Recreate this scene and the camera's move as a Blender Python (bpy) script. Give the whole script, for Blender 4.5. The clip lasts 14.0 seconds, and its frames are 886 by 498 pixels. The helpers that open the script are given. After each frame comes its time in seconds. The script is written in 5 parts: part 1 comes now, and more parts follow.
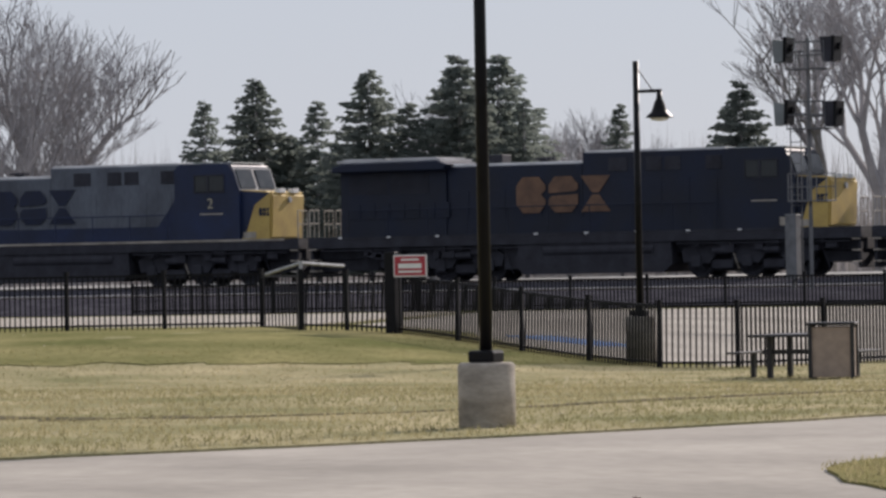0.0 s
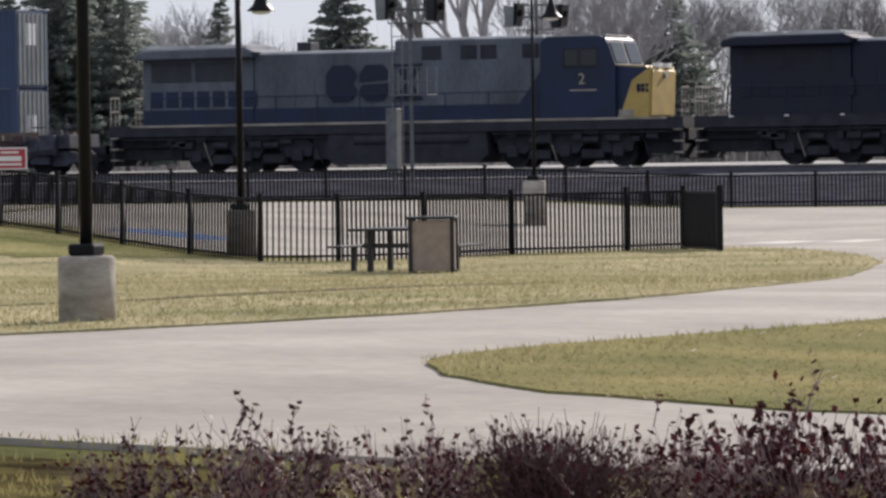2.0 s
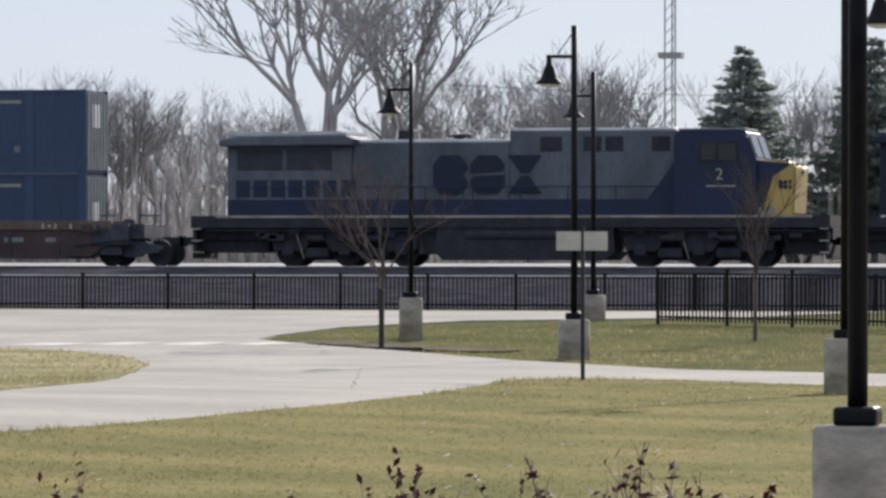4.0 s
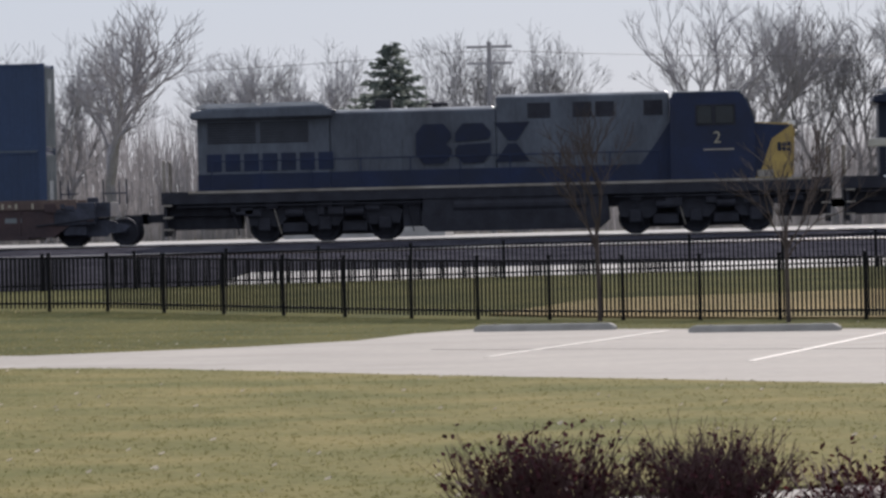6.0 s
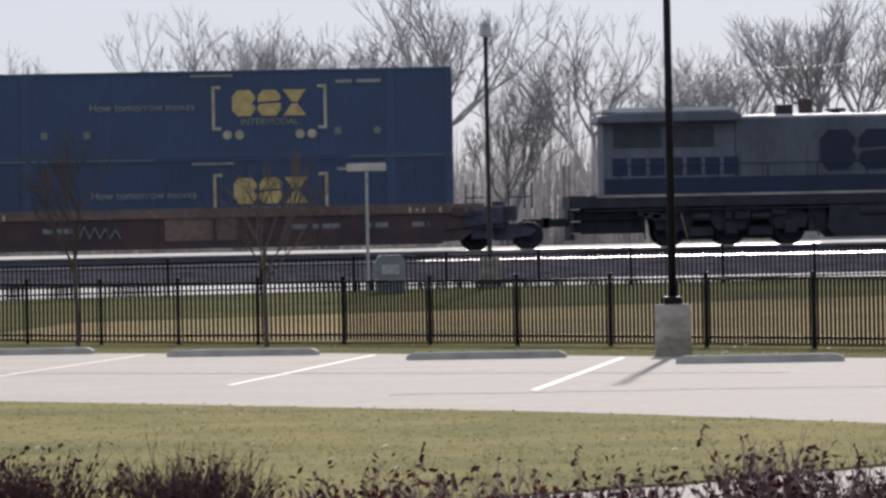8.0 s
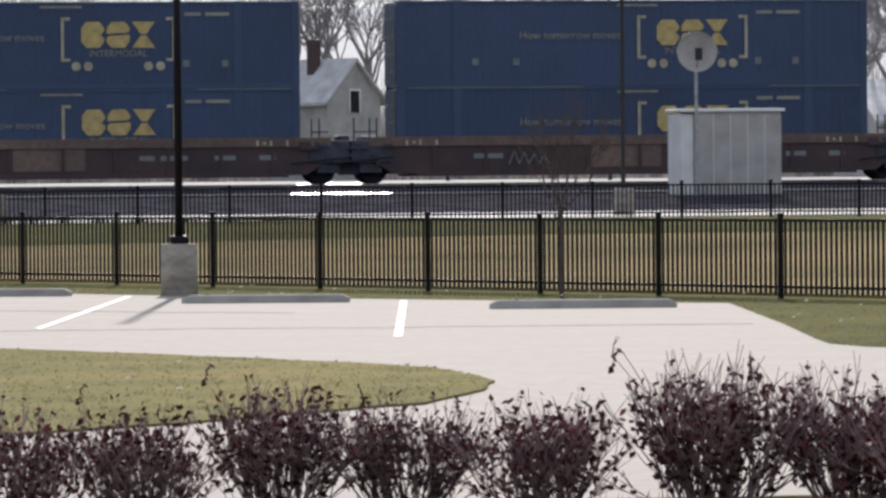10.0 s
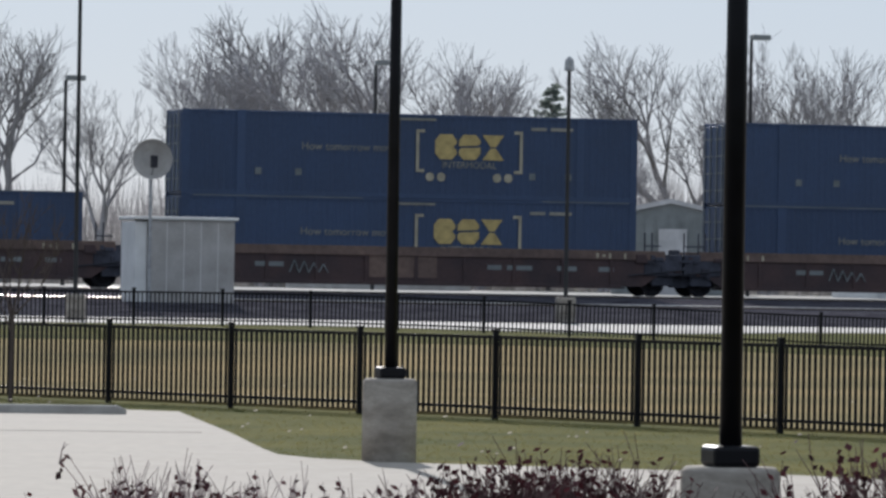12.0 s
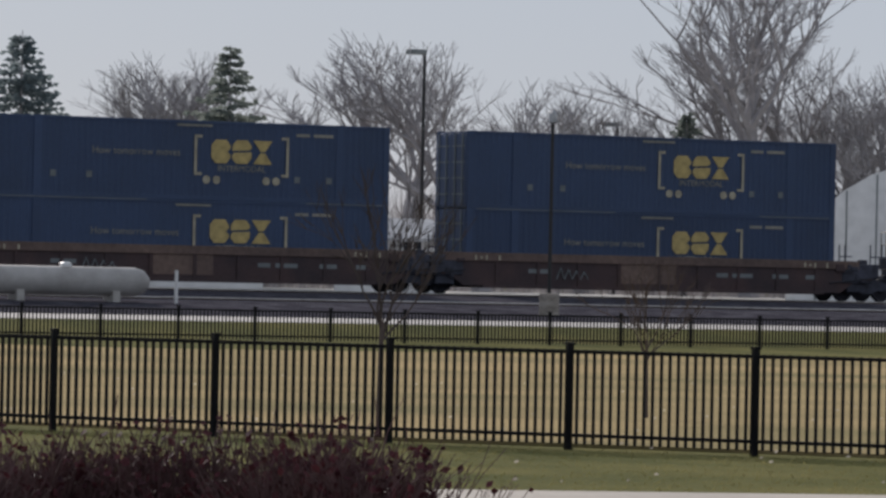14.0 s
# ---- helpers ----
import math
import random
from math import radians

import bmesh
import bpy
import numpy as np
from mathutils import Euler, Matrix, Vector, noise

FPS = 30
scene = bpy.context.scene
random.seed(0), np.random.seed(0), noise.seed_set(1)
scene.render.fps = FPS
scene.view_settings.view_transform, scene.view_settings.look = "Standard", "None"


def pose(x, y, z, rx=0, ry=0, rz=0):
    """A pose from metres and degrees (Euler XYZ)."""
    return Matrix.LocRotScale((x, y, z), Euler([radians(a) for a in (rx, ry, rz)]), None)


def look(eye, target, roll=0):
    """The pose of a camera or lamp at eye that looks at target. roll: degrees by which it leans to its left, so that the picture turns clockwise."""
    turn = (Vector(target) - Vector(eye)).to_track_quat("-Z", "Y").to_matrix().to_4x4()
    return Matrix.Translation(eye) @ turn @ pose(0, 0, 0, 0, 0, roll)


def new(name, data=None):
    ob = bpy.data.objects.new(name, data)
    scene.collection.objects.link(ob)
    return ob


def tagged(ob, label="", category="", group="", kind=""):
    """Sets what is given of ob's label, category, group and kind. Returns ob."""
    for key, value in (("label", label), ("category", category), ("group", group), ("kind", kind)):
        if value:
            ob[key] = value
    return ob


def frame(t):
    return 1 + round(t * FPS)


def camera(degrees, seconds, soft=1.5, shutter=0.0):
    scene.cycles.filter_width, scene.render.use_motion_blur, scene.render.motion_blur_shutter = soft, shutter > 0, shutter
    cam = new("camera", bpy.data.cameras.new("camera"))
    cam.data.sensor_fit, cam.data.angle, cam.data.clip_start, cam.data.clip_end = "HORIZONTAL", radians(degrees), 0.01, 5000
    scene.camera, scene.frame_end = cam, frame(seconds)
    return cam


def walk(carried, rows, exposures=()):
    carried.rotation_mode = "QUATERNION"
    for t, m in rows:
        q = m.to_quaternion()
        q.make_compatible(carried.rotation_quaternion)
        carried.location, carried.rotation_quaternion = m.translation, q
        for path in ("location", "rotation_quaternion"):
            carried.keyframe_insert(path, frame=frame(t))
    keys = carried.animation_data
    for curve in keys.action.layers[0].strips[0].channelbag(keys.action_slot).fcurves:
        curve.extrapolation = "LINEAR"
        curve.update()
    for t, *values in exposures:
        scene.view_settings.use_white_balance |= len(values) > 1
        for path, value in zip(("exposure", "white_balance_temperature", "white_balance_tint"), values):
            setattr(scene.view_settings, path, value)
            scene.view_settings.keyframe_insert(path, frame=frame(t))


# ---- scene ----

import itertools
EYE = (0.0, 0.0, 2.05)
LENS = 10.233
cam = camera(LENS, 14.0, soft=2.8)
# seconds, pan to the right, tilt up, roll (degrees)
PATH = [
    (0, -26.468, 0.229, -1.071), (0.5, -25.434, 0.113, -1.0), (1, -24.208, -0.24, -1.073), (1.5, -23.114, -0.512, -1.054),
    (2, -21.869, -1.081, -0.872), (2.5, -19.696, -1.201, -1.092), (2.7, -18.824, -1.482, -1.043), (3, -17.544, -1.69, -0.976),
    (3.5, -15.857, -0.521, -0.436), (4, -13.389, 0.038, 0.031), (4.2, -12.595, 0.06, -0.207), (6.3, -1.809, -0.423, -1.385),
    (6.5, -1.543, -0.546, -1.389), (7, -1.144, -0.517, -1.549), (7.2, -0.2, -0.05, -1.5), (9.3, 6.692, -1.076, -0.855),
    (9.5, 7.172, -1.268, -0.742), (10, 9.037, -0.928, -0.501), (10.3, 10.718, -0.369, -0.256), (10.5, 11.415, -0.074, -0.243),
    (11, 12.888, 0.098, -0.203), (11.5, 13.754, 0.191, 0.788), (12, 15.371, 0.347, 0.954), (12.5, 18.072, 0.199, 0.849),
    (13, 21.646, 0.125, 1.42), (13.2, 23.202, 0.194, 1.617), (13.5, 25.132, 0.402, 1.376), (14, 27.408, 0.366, 1.197)]


def aim(pan, tilt, roll):
    a, b = radians(pan), radians(tilt)
    way = Vector((math.sin(a) * math.cos(b), math.cos(a) * math.cos(b), math.sin(b)))
    return look(EYE, Vector(EYE) + 100 * way, roll)


walk(cam, [(t, aim(a, b, r)) for t, a, b, r in PATH],
     [(0, -0.06, 6350, 16), (1.5, 0.0, 6300, 16), (2.5, 0.3, 6200, 16), (3, 0.32, 6120, 14), (3.5, 0.4, 6150, 16), (4.2, 0.12, 6050, 12), (6.5, -0.1, 6050, 16), (7.0, 0.02, 6050, 16), (9.5, 0.07, 6150, 16), (10, 0.17, 6100, 15), (10.5, 0.2, 5950, 11), (11, -0.05, 5900, 10), (12.5, -0.06, 5850, 10), (14, -0.34, 6150, 14)])

# ---- light ----
SUN_TO = Vector((0.14, 0.9, 0.45)).normalized()
world = bpy.data.worlds.new("sky")
scene.world = world
world.use_nodes = True
wn = world.node_tree.nodes
sky = wn.new("ShaderNodeTexSky")
sky.sky_type = "NISHITA"
sky.sun_disc = False
sky.sun_elevation = math.asin(SUN_TO.z)
sky.sun_rotation = math.atan2(SUN_TO.x, SUN_TO.y)
sky.air_density, sky.dust_density, sky.ozone_density = 1.0, 0.6, 3.0
wn["Background"].inputs["Strength"].default_value = 0.1
# thin even winter haze over the clear sky
veil = wn.new("ShaderNodeMix")
veil.data_type = "RGBA"
veil.inputs[0].default_value = 0.88
veil.inputs[7].default_value = (5.6, 6.05, 6.6, 1)
world.node_tree.links.new(sky.outputs[0], veil.inputs[6])
world.node_tree.links.new(veil.outputs[2], wn["Background"].inputs["Color"])
lamp = bpy.data.lights.new("sun", "SUN")
lamp.energy, lamp.angle, lamp.color = 5.0, radians(0.9), (1.0, 0.9, 0.79)
sun = new("sun", lamp)
sun.matrix_world = look(SUN_TO * 300, (0, 0, 0))
scene.view_settings.exposure = 0.0


# ---- materials ----
def mat(name, color, rough=0.7, metal=0.0, var=0.12, scale=3.0, fine=40.0, bump=0.0, color2=None, rand=0.0, spec=0.4, island=False, stretch=None, trans=0.0):
    """Base colour with variation at two scales, grain relief and roughness wear."""
    m = bpy.data.materials.new(name)
    m.use_nodes = True
    nt = m.node_tree
    n, l = nt.nodes, nt.links
    b = n["Principled BSDF"]
    tc = n.new("ShaderNodeTexCoord")
    src = tc.outputs["Object"]
    if stretch:
        mp = n.new("ShaderNodeMapping")
        mp.inputs["Scale"].default_value = stretch
        l.new(src, mp.inputs[0])
        src = mp.outputs[0]
    n1, n2 = n.new("ShaderNodeTexNoise"), n.new("ShaderNodeTexNoise")
    for q, s, d in ((n1, scale, 6.0), (n2, fine, 3.0)):
        q.inputs["Scale"].default_value, q.inputs["Detail"].default_value = s, d
        l.new(src, q.inputs["Vector"])
    ramp = n.new("ShaderNodeValToRGB")
    c2 = color2 or tuple(c * 0.6 for c in color)
    ramp.color_ramp.elements[0].position, ramp.color_ramp.elements[1].position = 0.32, 0.68
    ramp.color_ramp.elements[0].color, ramp.color_ramp.elements[1].color = (*c2, 1), (*color, 1)
    l.new(n1.outputs[0], ramp.inputs[0])
    hsv = n.new("ShaderNodeHueSaturation")
    l.new(ramp.outputs[0], hsv.inputs["Color"])
    ma = n.new("ShaderNodeMath")
    ma.operation = "MULTIPLY_ADD"
    ma.inputs[1].default_value, ma.inputs[2].default_value = 2 * var, 1 - var
    l.new(n2.outputs[0], ma.inputs[0])
    val = ma.outputs[0]
    if rand or island:
        rs = n.new("ShaderNodeNewGeometry").outputs["Random Per Island"] if island else n.new("ShaderNodeObjectInfo").outputs["Random"]
        mb = n.new("ShaderNodeMath")
        mb.operation = "MULTIPLY_ADD"
        k = rand or 0.3
        mb.inputs[1].default_value, mb.inputs[2].default_value = 2 * k, -k
        l.new(rs, mb.inputs[0])
        mc = n.new("ShaderNodeMath")
        mc.operation = "ADD"
        l.new(val, mc.inputs[0]), l.new(mb.outputs[0], mc.inputs[1])
        val = mc.outputs[0]
    l.new(val, hsv.inputs["Value"])
    l.new(hsv.outputs[0], b.inputs["Base Color"])
    mr = n.new("ShaderNodeMath")
    mr.operation = "MULTIPLY_ADD"
    mr.inputs[1].default_value, mr.inputs[2].default_value = 0.25, rough - 0.12
    l.new(n1.outputs[0], mr.inputs[0])
    l.new(mr.outputs[0], b.inputs["Roughness"])
    b.inputs["Metallic"].default_value = metal
    b.inputs["Specular IOR Level"].default_value = spec
    if trans:
        tl, mx = n.new("ShaderNodeBsdfTranslucent"), n.new("ShaderNodeMixShader")
        mx.inputs[0].default_value = trans
        l.new(hsv.outputs[0], tl.inputs["Color"])
        l.new(b.outputs[0], mx.inputs[1]), l.new(tl.outputs[0], mx.inputs[2])
        l.new(mx.outputs[0], n["Material Output"].inputs["Surface"])
    if bump:
        bp = n.new("ShaderNodeBump")
        bp.inputs["Strength"].default_value, bp.inputs["Distance"].default_value = 0.6, bump
        l.new(n2.outputs[0], bp.inputs["Height"])
        l.new(bp.outputs[0], b.inputs["Normal"])
    return m


M = dict(
    grass=mat("grass_green", (0.14, 0.131, 0.049), 0.95, var=0.45, scale=0.4, fine=9.0, bump=0.03, color2=(0.074, 0.081, 0.028), spec=0.01),
    straw=mat("grass_straw", (0.42, 0.362, 0.218), 0.95, var=0.5, scale=0.35, fine=9.0, bump=0.05, color2=(0.205, 0.2, 0.1), spec=0.01),
    midgrass=mat("grass_mixed", (0.265, 0.225, 0.1), 0.95, var=0.45, scale=0.4, fine=10.0, bump=0.03, color2=(0.148, 0.148, 0.058), spec=0.01),
    swale=mat("swale_grass", (0.3, 0.268, 0.13), 0.95, var=0.5, scale=0.3, fine=6.0, bump=0.06, color2=(0.14, 0.146, 0.06), spec=0.0),
    dirt=mat("dirt_and_rut_shade", (0.14, 0.115, 0.07), 0.95, var=0.35, scale=1.2, fine=9.0, bump=0.03, color2=(0.07, 0.062, 0.034), spec=0.05),
    steelgray=mat("weathered_grey_paint", (0.17, 0.175, 0.18), 0.6, var=0.15, scale=4, fine=30, color2=(0.11, 0.112, 0.115)),
    darkbark=mat("young_bark", (0.12, 0.095, 0.085), 0.9, var=0.2, scale=3, color2=(0.08, 0.065, 0.058), rand=0.15, spec=0.1),
    blades=mat("grass_blades_straw", (0.33, 0.288, 0.165), 0.9, var=0.3, scale=0.2, fine=6.0, color2=(0.18, 0.176, 0.085), island=True, rand=0.35, spec=0.1, trans=0.5),
    greenblades=mat("grass_blades_green", (0.235, 0.205, 0.088), 0.9, var=0.25, scale=0.4, fine=6.0, color2=(0.125, 0.13, 0.05), island=True, rand=0.15, spec=0.05, trans=0.5),
    asphalt=mat("asphalt", (0.385, 0.352, 0.303), 0.9, var=0.24, scale=0.3, fine=5.0, bump=0.008, color2=(0.25, 0.227, 0.193), spec=0.25),
    crack=mat("tar", (0.15, 0.138, 0.12), 0.8, scale=2),
    mark=mat("road_paint", (0.64, 0.6, 0.52), 0.7, var=0.2, scale=2.0, fine=14, color2=(0.46, 0.42, 0.36)),
    gravel=mat("ballast", (0.088, 0.085, 0.098), 0.95, var=0.6, scale=1.2, fine=6.0, bump=0.05, color2=(0.034, 0.033, 0.041), spec=0.0),
    bright=mat("limestone_gravel", (0.52, 0.5, 0.47), 0.95, var=0.25, scale=0.6, fine=8.0, bump=0.02, color2=(0.38, 0.36, 0.33), spec=0.1),
    mulch=mat("mulch", (0.13, 0.11, 0.045), 0.95, var=0.6, scale=1.6, fine=14, bump=0.05, color2=(0.026, 0.02, 0.013), spec=0.0),
    concrete=mat("concrete", (0.5, 0.48, 0.44), 0.85, var=0.12, scale=2.5, fine=30, bump=0.004, color2=(0.36, 0.34, 0.31), rand=0.08),
    footing=mat("cast_footing", (0.41, 0.375, 0.325), 0.9, var=0.25, scale=2.2, fine=16, bump=0.008, color2=(0.2, 0.178, 0.15), rand=0.06, spec=0.1, stretch=(1, 1, 2.2)),
    path=mat("concrete_path", (0.46, 0.445, 0.42), 0.85, var=0.12, scale=0.5, fine=12, color2=(0.36, 0.345, 0.325)),
    tankpaint=mat("tank_paint", (0.47, 0.455, 0.435), 0.5, var=0.15, scale=1.5, fine=14, color2=(0.34, 0.325, 0.305), spec=0.2),
    black=mat("black_paint", (0.009, 0.009, 0.011), 0.4, var=0.1, scale=5, fine=60, spec=0.13),
    blacksteel=mat("black_steel", (0.02, 0.02, 0.022), 0.5, var=0.15, scale=5, fine=50),
    galv=mat("galvanised", (0.45, 0.46, 0.47), 0.5, 0.6, scale=6, fine=50),
    white=mat("white_paint", (0.78, 0.78, 0.76), 0.5, var=0.06, scale=2, fine=30, color2=(0.66, 0.66, 0.64)),
    rail=mat("rail_steel", (0.6, 0.56, 0.52), 0.32, 1.0, var=0.1, scale=4, fine=40),
    railside=mat("rail_rust", (0.12, 0.07, 0.045), 0.85, scale=5),
    tie=mat("tie_wood", (0.075, 0.06, 0.048), 0.9, var=0.25, scale=4, fine=30, rand=0.2),
    locoblue=mat("loco_blue", (0.013, 0.025, 0.075), 0.5, var=0.25, scale=0.8, fine=10, color2=(0.009, 0.016, 0.043)),
    locodark=mat("loco_dark_blue", (0.007, 0.013, 0.034), 0.55, var=0.3, scale=0.8, fine=10, color2=(0.006, 0.009, 0.02)),
    locogray=mat("loco_gray", (0.135, 0.153, 0.182), 0.6, var=0.35, scale=0.7, fine=9, color2=(0.066, 0.073, 0.09), stretch=(1, 1, 0.35)),
    yellow=mat("loco_yellow", (0.55, 0.39, 0.11), 0.5, var=0.15, scale=1.5, fine=14, color2=(0.42, 0.29, 0.09)),
    logoblue=mat("logo_blue", (0.008, 0.015, 0.045), 0.5, var=0.2, scale=2),
    logogold=mat("logo_faded_gold", (0.2, 0.113, 0.067), 0.6, var=0.35, scale=2, color2=(0.105, 0.06, 0.04)),
    stripe=mat("sill_stripe", (0.42, 0.38, 0.32), 0.6, var=0.25, scale=1.5, color2=(0.22, 0.19, 0.15)),
    grime=mat("grime_black", (0.038, 0.039, 0.05), 0.75, var=0.35, scale=2, fine=14, color2=(0.017, 0.017, 0.024)),
    casting=mat("sooty_castings", (0.07, 0.075, 0.1), 0.75, var=0.4, scale=2.5, fine=12, color2=(0.03, 0.031, 0.042)),
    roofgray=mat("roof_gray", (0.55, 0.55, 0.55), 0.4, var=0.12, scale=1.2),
    field=mat("dry_field", (0.37, 0.28, 0.145), 0.95, var=0.35, scale=0.12, fine=4.0, bump=0.05, color2=(0.19, 0.165, 0.08), spec=0.01),
    glass=mat("cab_glass", (0.02, 0.025, 0.03), 0.13, var=0.05, spec=0.4),
    contblue=mat("container_blue", (0.046, 0.075, 0.148), 0.5, var=0.18, scale=0.5, fine=7, color2=(0.038, 0.062, 0.12), rand=0.1),
    contgray=mat("container_end_gray", (0.22, 0.24, 0.24), 0.6, var=0.15, scale=1.5, color2=(0.15, 0.165, 0.165)),
    gold=mat("logo_yellow", (0.6, 0.46, 0.18), 0.55, var=0.12, scale=3),
    faded=mat("faded_lettering", (0.34, 0.32, 0.26), 0.6, var=0.3, scale=2, color2=(0.19, 0.19, 0.17)),
    pale=mat("bracket_pale", (0.52, 0.47, 0.34), 0.55, var=0.12, scale=3),
    rust=mat("well_car_brown", (0.083, 0.052, 0.05), 0.75, var=0.3, scale=0.9, fine=10, color2=(0.047, 0.034, 0.037)),
    rustpale=mat("well_car_sill", (0.19, 0.13, 0.105), 0.75, var=0.4, scale=0.5, fine=6, color2=(0.08, 0.057, 0.052)),
    bark=mat("bark", (0.37, 0.355, 0.36), 0.95, var=0.2, scale=2, fine=20, color2=(0.26, 0.25, 0.255), rand=0.2, spec=0.1),
    needle=mat("conifer_needles", (0.2, 0.225, 0.2), 0.85, var=0.3, scale=0.8, fine=6, color2=(0.13, 0.155, 0.14), rand=0.15, spec=0.15, trans=0.6),
    spruce=mat("spruce_needles", (0.18, 0.215, 0.22), 0.85, var=0.3, scale=0.8, fine=6, color2=(0.12, 0.155, 0.165), rand=0.15, spec=0.15, trans=0.6),
    twig=mat("shrub_twig", (0.4, 0.29, 0.28), 0.6, var=0.4, scale=6, color2=(0.13, 0.075, 0.075), rand=0.25, spec=0.5),
    darktwig=mat("shrub_twig_dark", (0.15, 0.09, 0.085), 0.85, var=0.25, scale=6, color2=(0.08, 0.045, 0.045), rand=0.15, spec=0.2),
    leaf=mat("shrub_leaf", (0.1, 0.018, 0.02), 0.6, var=0.3, scale=6, color2=(0.03, 0.009, 0.011), island=True, rand=0.55, spec=0.3, trans=0.2),
    darkleaf=mat("shrub_leaf_dark", (0.085, 0.026, 0.032), 0.75, var=0.3, scale=6, color2=(0.04, 0.014, 0.018), island=True, rand=0.3, spec=0.2, trans=0.25),
    bluepaint=mat("blue_pavement_paint", (0.05, 0.16, 0.45), 0.7, var=0.2, scale=1.2, fine=9, color2=(0.12, 0.22, 0.4)),
    dryleaf=mat("dry_leaf", (0.62, 0.52, 0.38), 0.9, scale=5, island=True, rand=0.3),
    tan=mat("tan_panel", (0.36, 0.28, 0.22), 0.8, var=0.15, scale=6, fine=60, color2=(0.27, 0.21, 0.17)),
    red=mat("sign_red", (0.5, 0.05, 0.07), 0.5, var=0.05),
    roof=mat("shingle_gray", (0.1, 0.1, 0.11), 0.9, var=0.2, scale=2, fine=20),
    siding=mat("siding_white", (0.7, 0.7, 0.68), 0.6, var=0.06, scale=2, color2=(0.6, 0.6, 0.59)),
    brush=mat("far_brush", (0.36, 0.345, 0.35), 0.95, var=0.3, scale=1.0, fine=5, color2=(0.24, 0.23, 0.235), island=True, rand=0.25, spec=0.1, trans=0.3),
)


# ---- mesh helpers ----
def link(name, bm, material, parent=None, label="", smooth=False):
    me = bpy.data.meshes.new(name)
    bm.to_mesh(me)
    bm.free()
    if smooth:
        for p in me.polygons:
            p.use_smooth = True
    me.materials.append(M[material])
    ob = new(name, me)
    if parent is not None:
        ob.parent = parent
    if label:
        tagged(ob, label)
    return ob


def part(name, bm, material, parent, label="", smooth=False):
    return link(name, bm, material, parent, label, smooth)


def share(name, src, parent, m):
    ob = new(name, src.data)
    ob.parent = parent
    ob.matrix_basis = m
    return ob


def thing(name, m, label, category, group="", kind=""):
    ob = new(name)
    ob.matrix_basis = m
    return tagged(ob, label, category, group, kind)


def box(bm, x0, x1, y0, y1, z0, z1, bevel=0.0):
    vs = [bm.verts.new(p) for p in itertools.product((x0, x1), (y0, y1), (z0, z1))]
    fs = [bm.faces.new([vs[i] for i in q]) for q in ((0, 1, 3, 2), (4, 6, 7, 5), (0, 4, 5, 1), (2, 3, 7, 6), (0, 2, 6, 4), (1, 5, 7, 3))]
    if bevel:
        es = list({e for f in fs for e in f.edges})
        bmesh.ops.bevel(bm, geom=es, offset=bevel, segments=2, affect="EDGES", profile=0.5)
    return bm


def boxes(*rows, bevel=0.0):
    bm = bmesh.new()
    for r in rows:
        box(bm, *r, bevel=bevel)
    return bm


def prism(bm, pts, y0, y1):
    """A side outline in x, z drawn out from y0 to y1."""
    a = [bm.verts.new((x, y0, z)) for x, z in pts]
    b = [bm.verts.new((x, y1, z)) for x, z in pts]
    bm.faces.new(a)
    bm.faces.new(b[::-1])
    for i in range(len(pts)):
        j = (i + 1) % len(pts)
        bm.faces.new((a[j], a[i], b[i], b[j]))
    return bm


def tube(bm, p, q, r0, r1=None, n=8, cap=True):
    p, q = Vector(p), Vector(q)
    r1 = r0 if r1 is None else r1
    d = (q - p).normalized()
    u = d.orthogonal().normalized()
    v = d.cross(u)
    rings = []
    for c, r in ((p, r0), (q, r1)):
        rings.append([bm.verts.new(c + r * (math.cos(6.28319 * i / n) * u + math.sin(6.28319 * i / n) * v)) for i in range(n)])
    for i in range(n):
        bm.faces.new((rings[0][i], rings[0][(i + 1) % n], rings[1][(i + 1) % n], rings[1][i]))
    if cap:
        bm.faces.new(rings[0][::-1])
        bm.faces.new(rings[1])
    return bm


def lathe(bm, prof, n=20, center=(0, 0, 0), ax="z"):
    """Turn a profile of (radius, height) about an axis."""
    rings = []
    for r, h in prof:
        ring = []
        for i in range(n):
            a = 6.2831853 * i / n
            p = (r * math.cos(a), r * math.sin(a), h)
            p = p if ax == "z" else (p[0], p[2], p[1]) if ax == "y" else (p[2], p[0], p[1])
            ring.append(bm.verts.new(Vector(p) + Vector(center)))
        rings.append(ring)
    for a, b in zip(rings, rings[1:]):
        for i in range(n):
            bm.faces.new((a[i], a[(i + 1) % n], b[(i + 1) % n], b[i]))
    bm.faces.new(rings[0][::-1])
    bm.faces.new(rings[-1])
    bmesh.ops.recalc_face_normals(bm, faces=bm.faces)
    return bm


def lettering(text, size, material, parent, m, name="lettering", depth=0.003):
    cu = bpy.data.curves.new(name, "FONT")
    cu.body, cu.size, cu.extrude, cu.align_x = text, size, depth, "CENTER"
    tmp = bpy.data.objects.new(name, cu)
    scene.collection.objects.link(tmp)
    me = bpy.data.meshes.new_from_object(tmp.evaluated_get(bpy.context.evaluated_depsgraph_get()))
    bpy.data.objects.remove(tmp)
    me.materials.clear()
    me.materials.append(M[material])
    ob = new(name, me)
    ob.parent = parent
    ob.matrix_basis = m
    return ob


# ---- ground ----
def sm(a):
    a = min(1.0, max(0.0, a))
    return a * a * (3 - 2 * a)


BED_Y = (129, 131, 133.5, 139, 146, 151, 160, 170, 177, 262, 600, 4000)


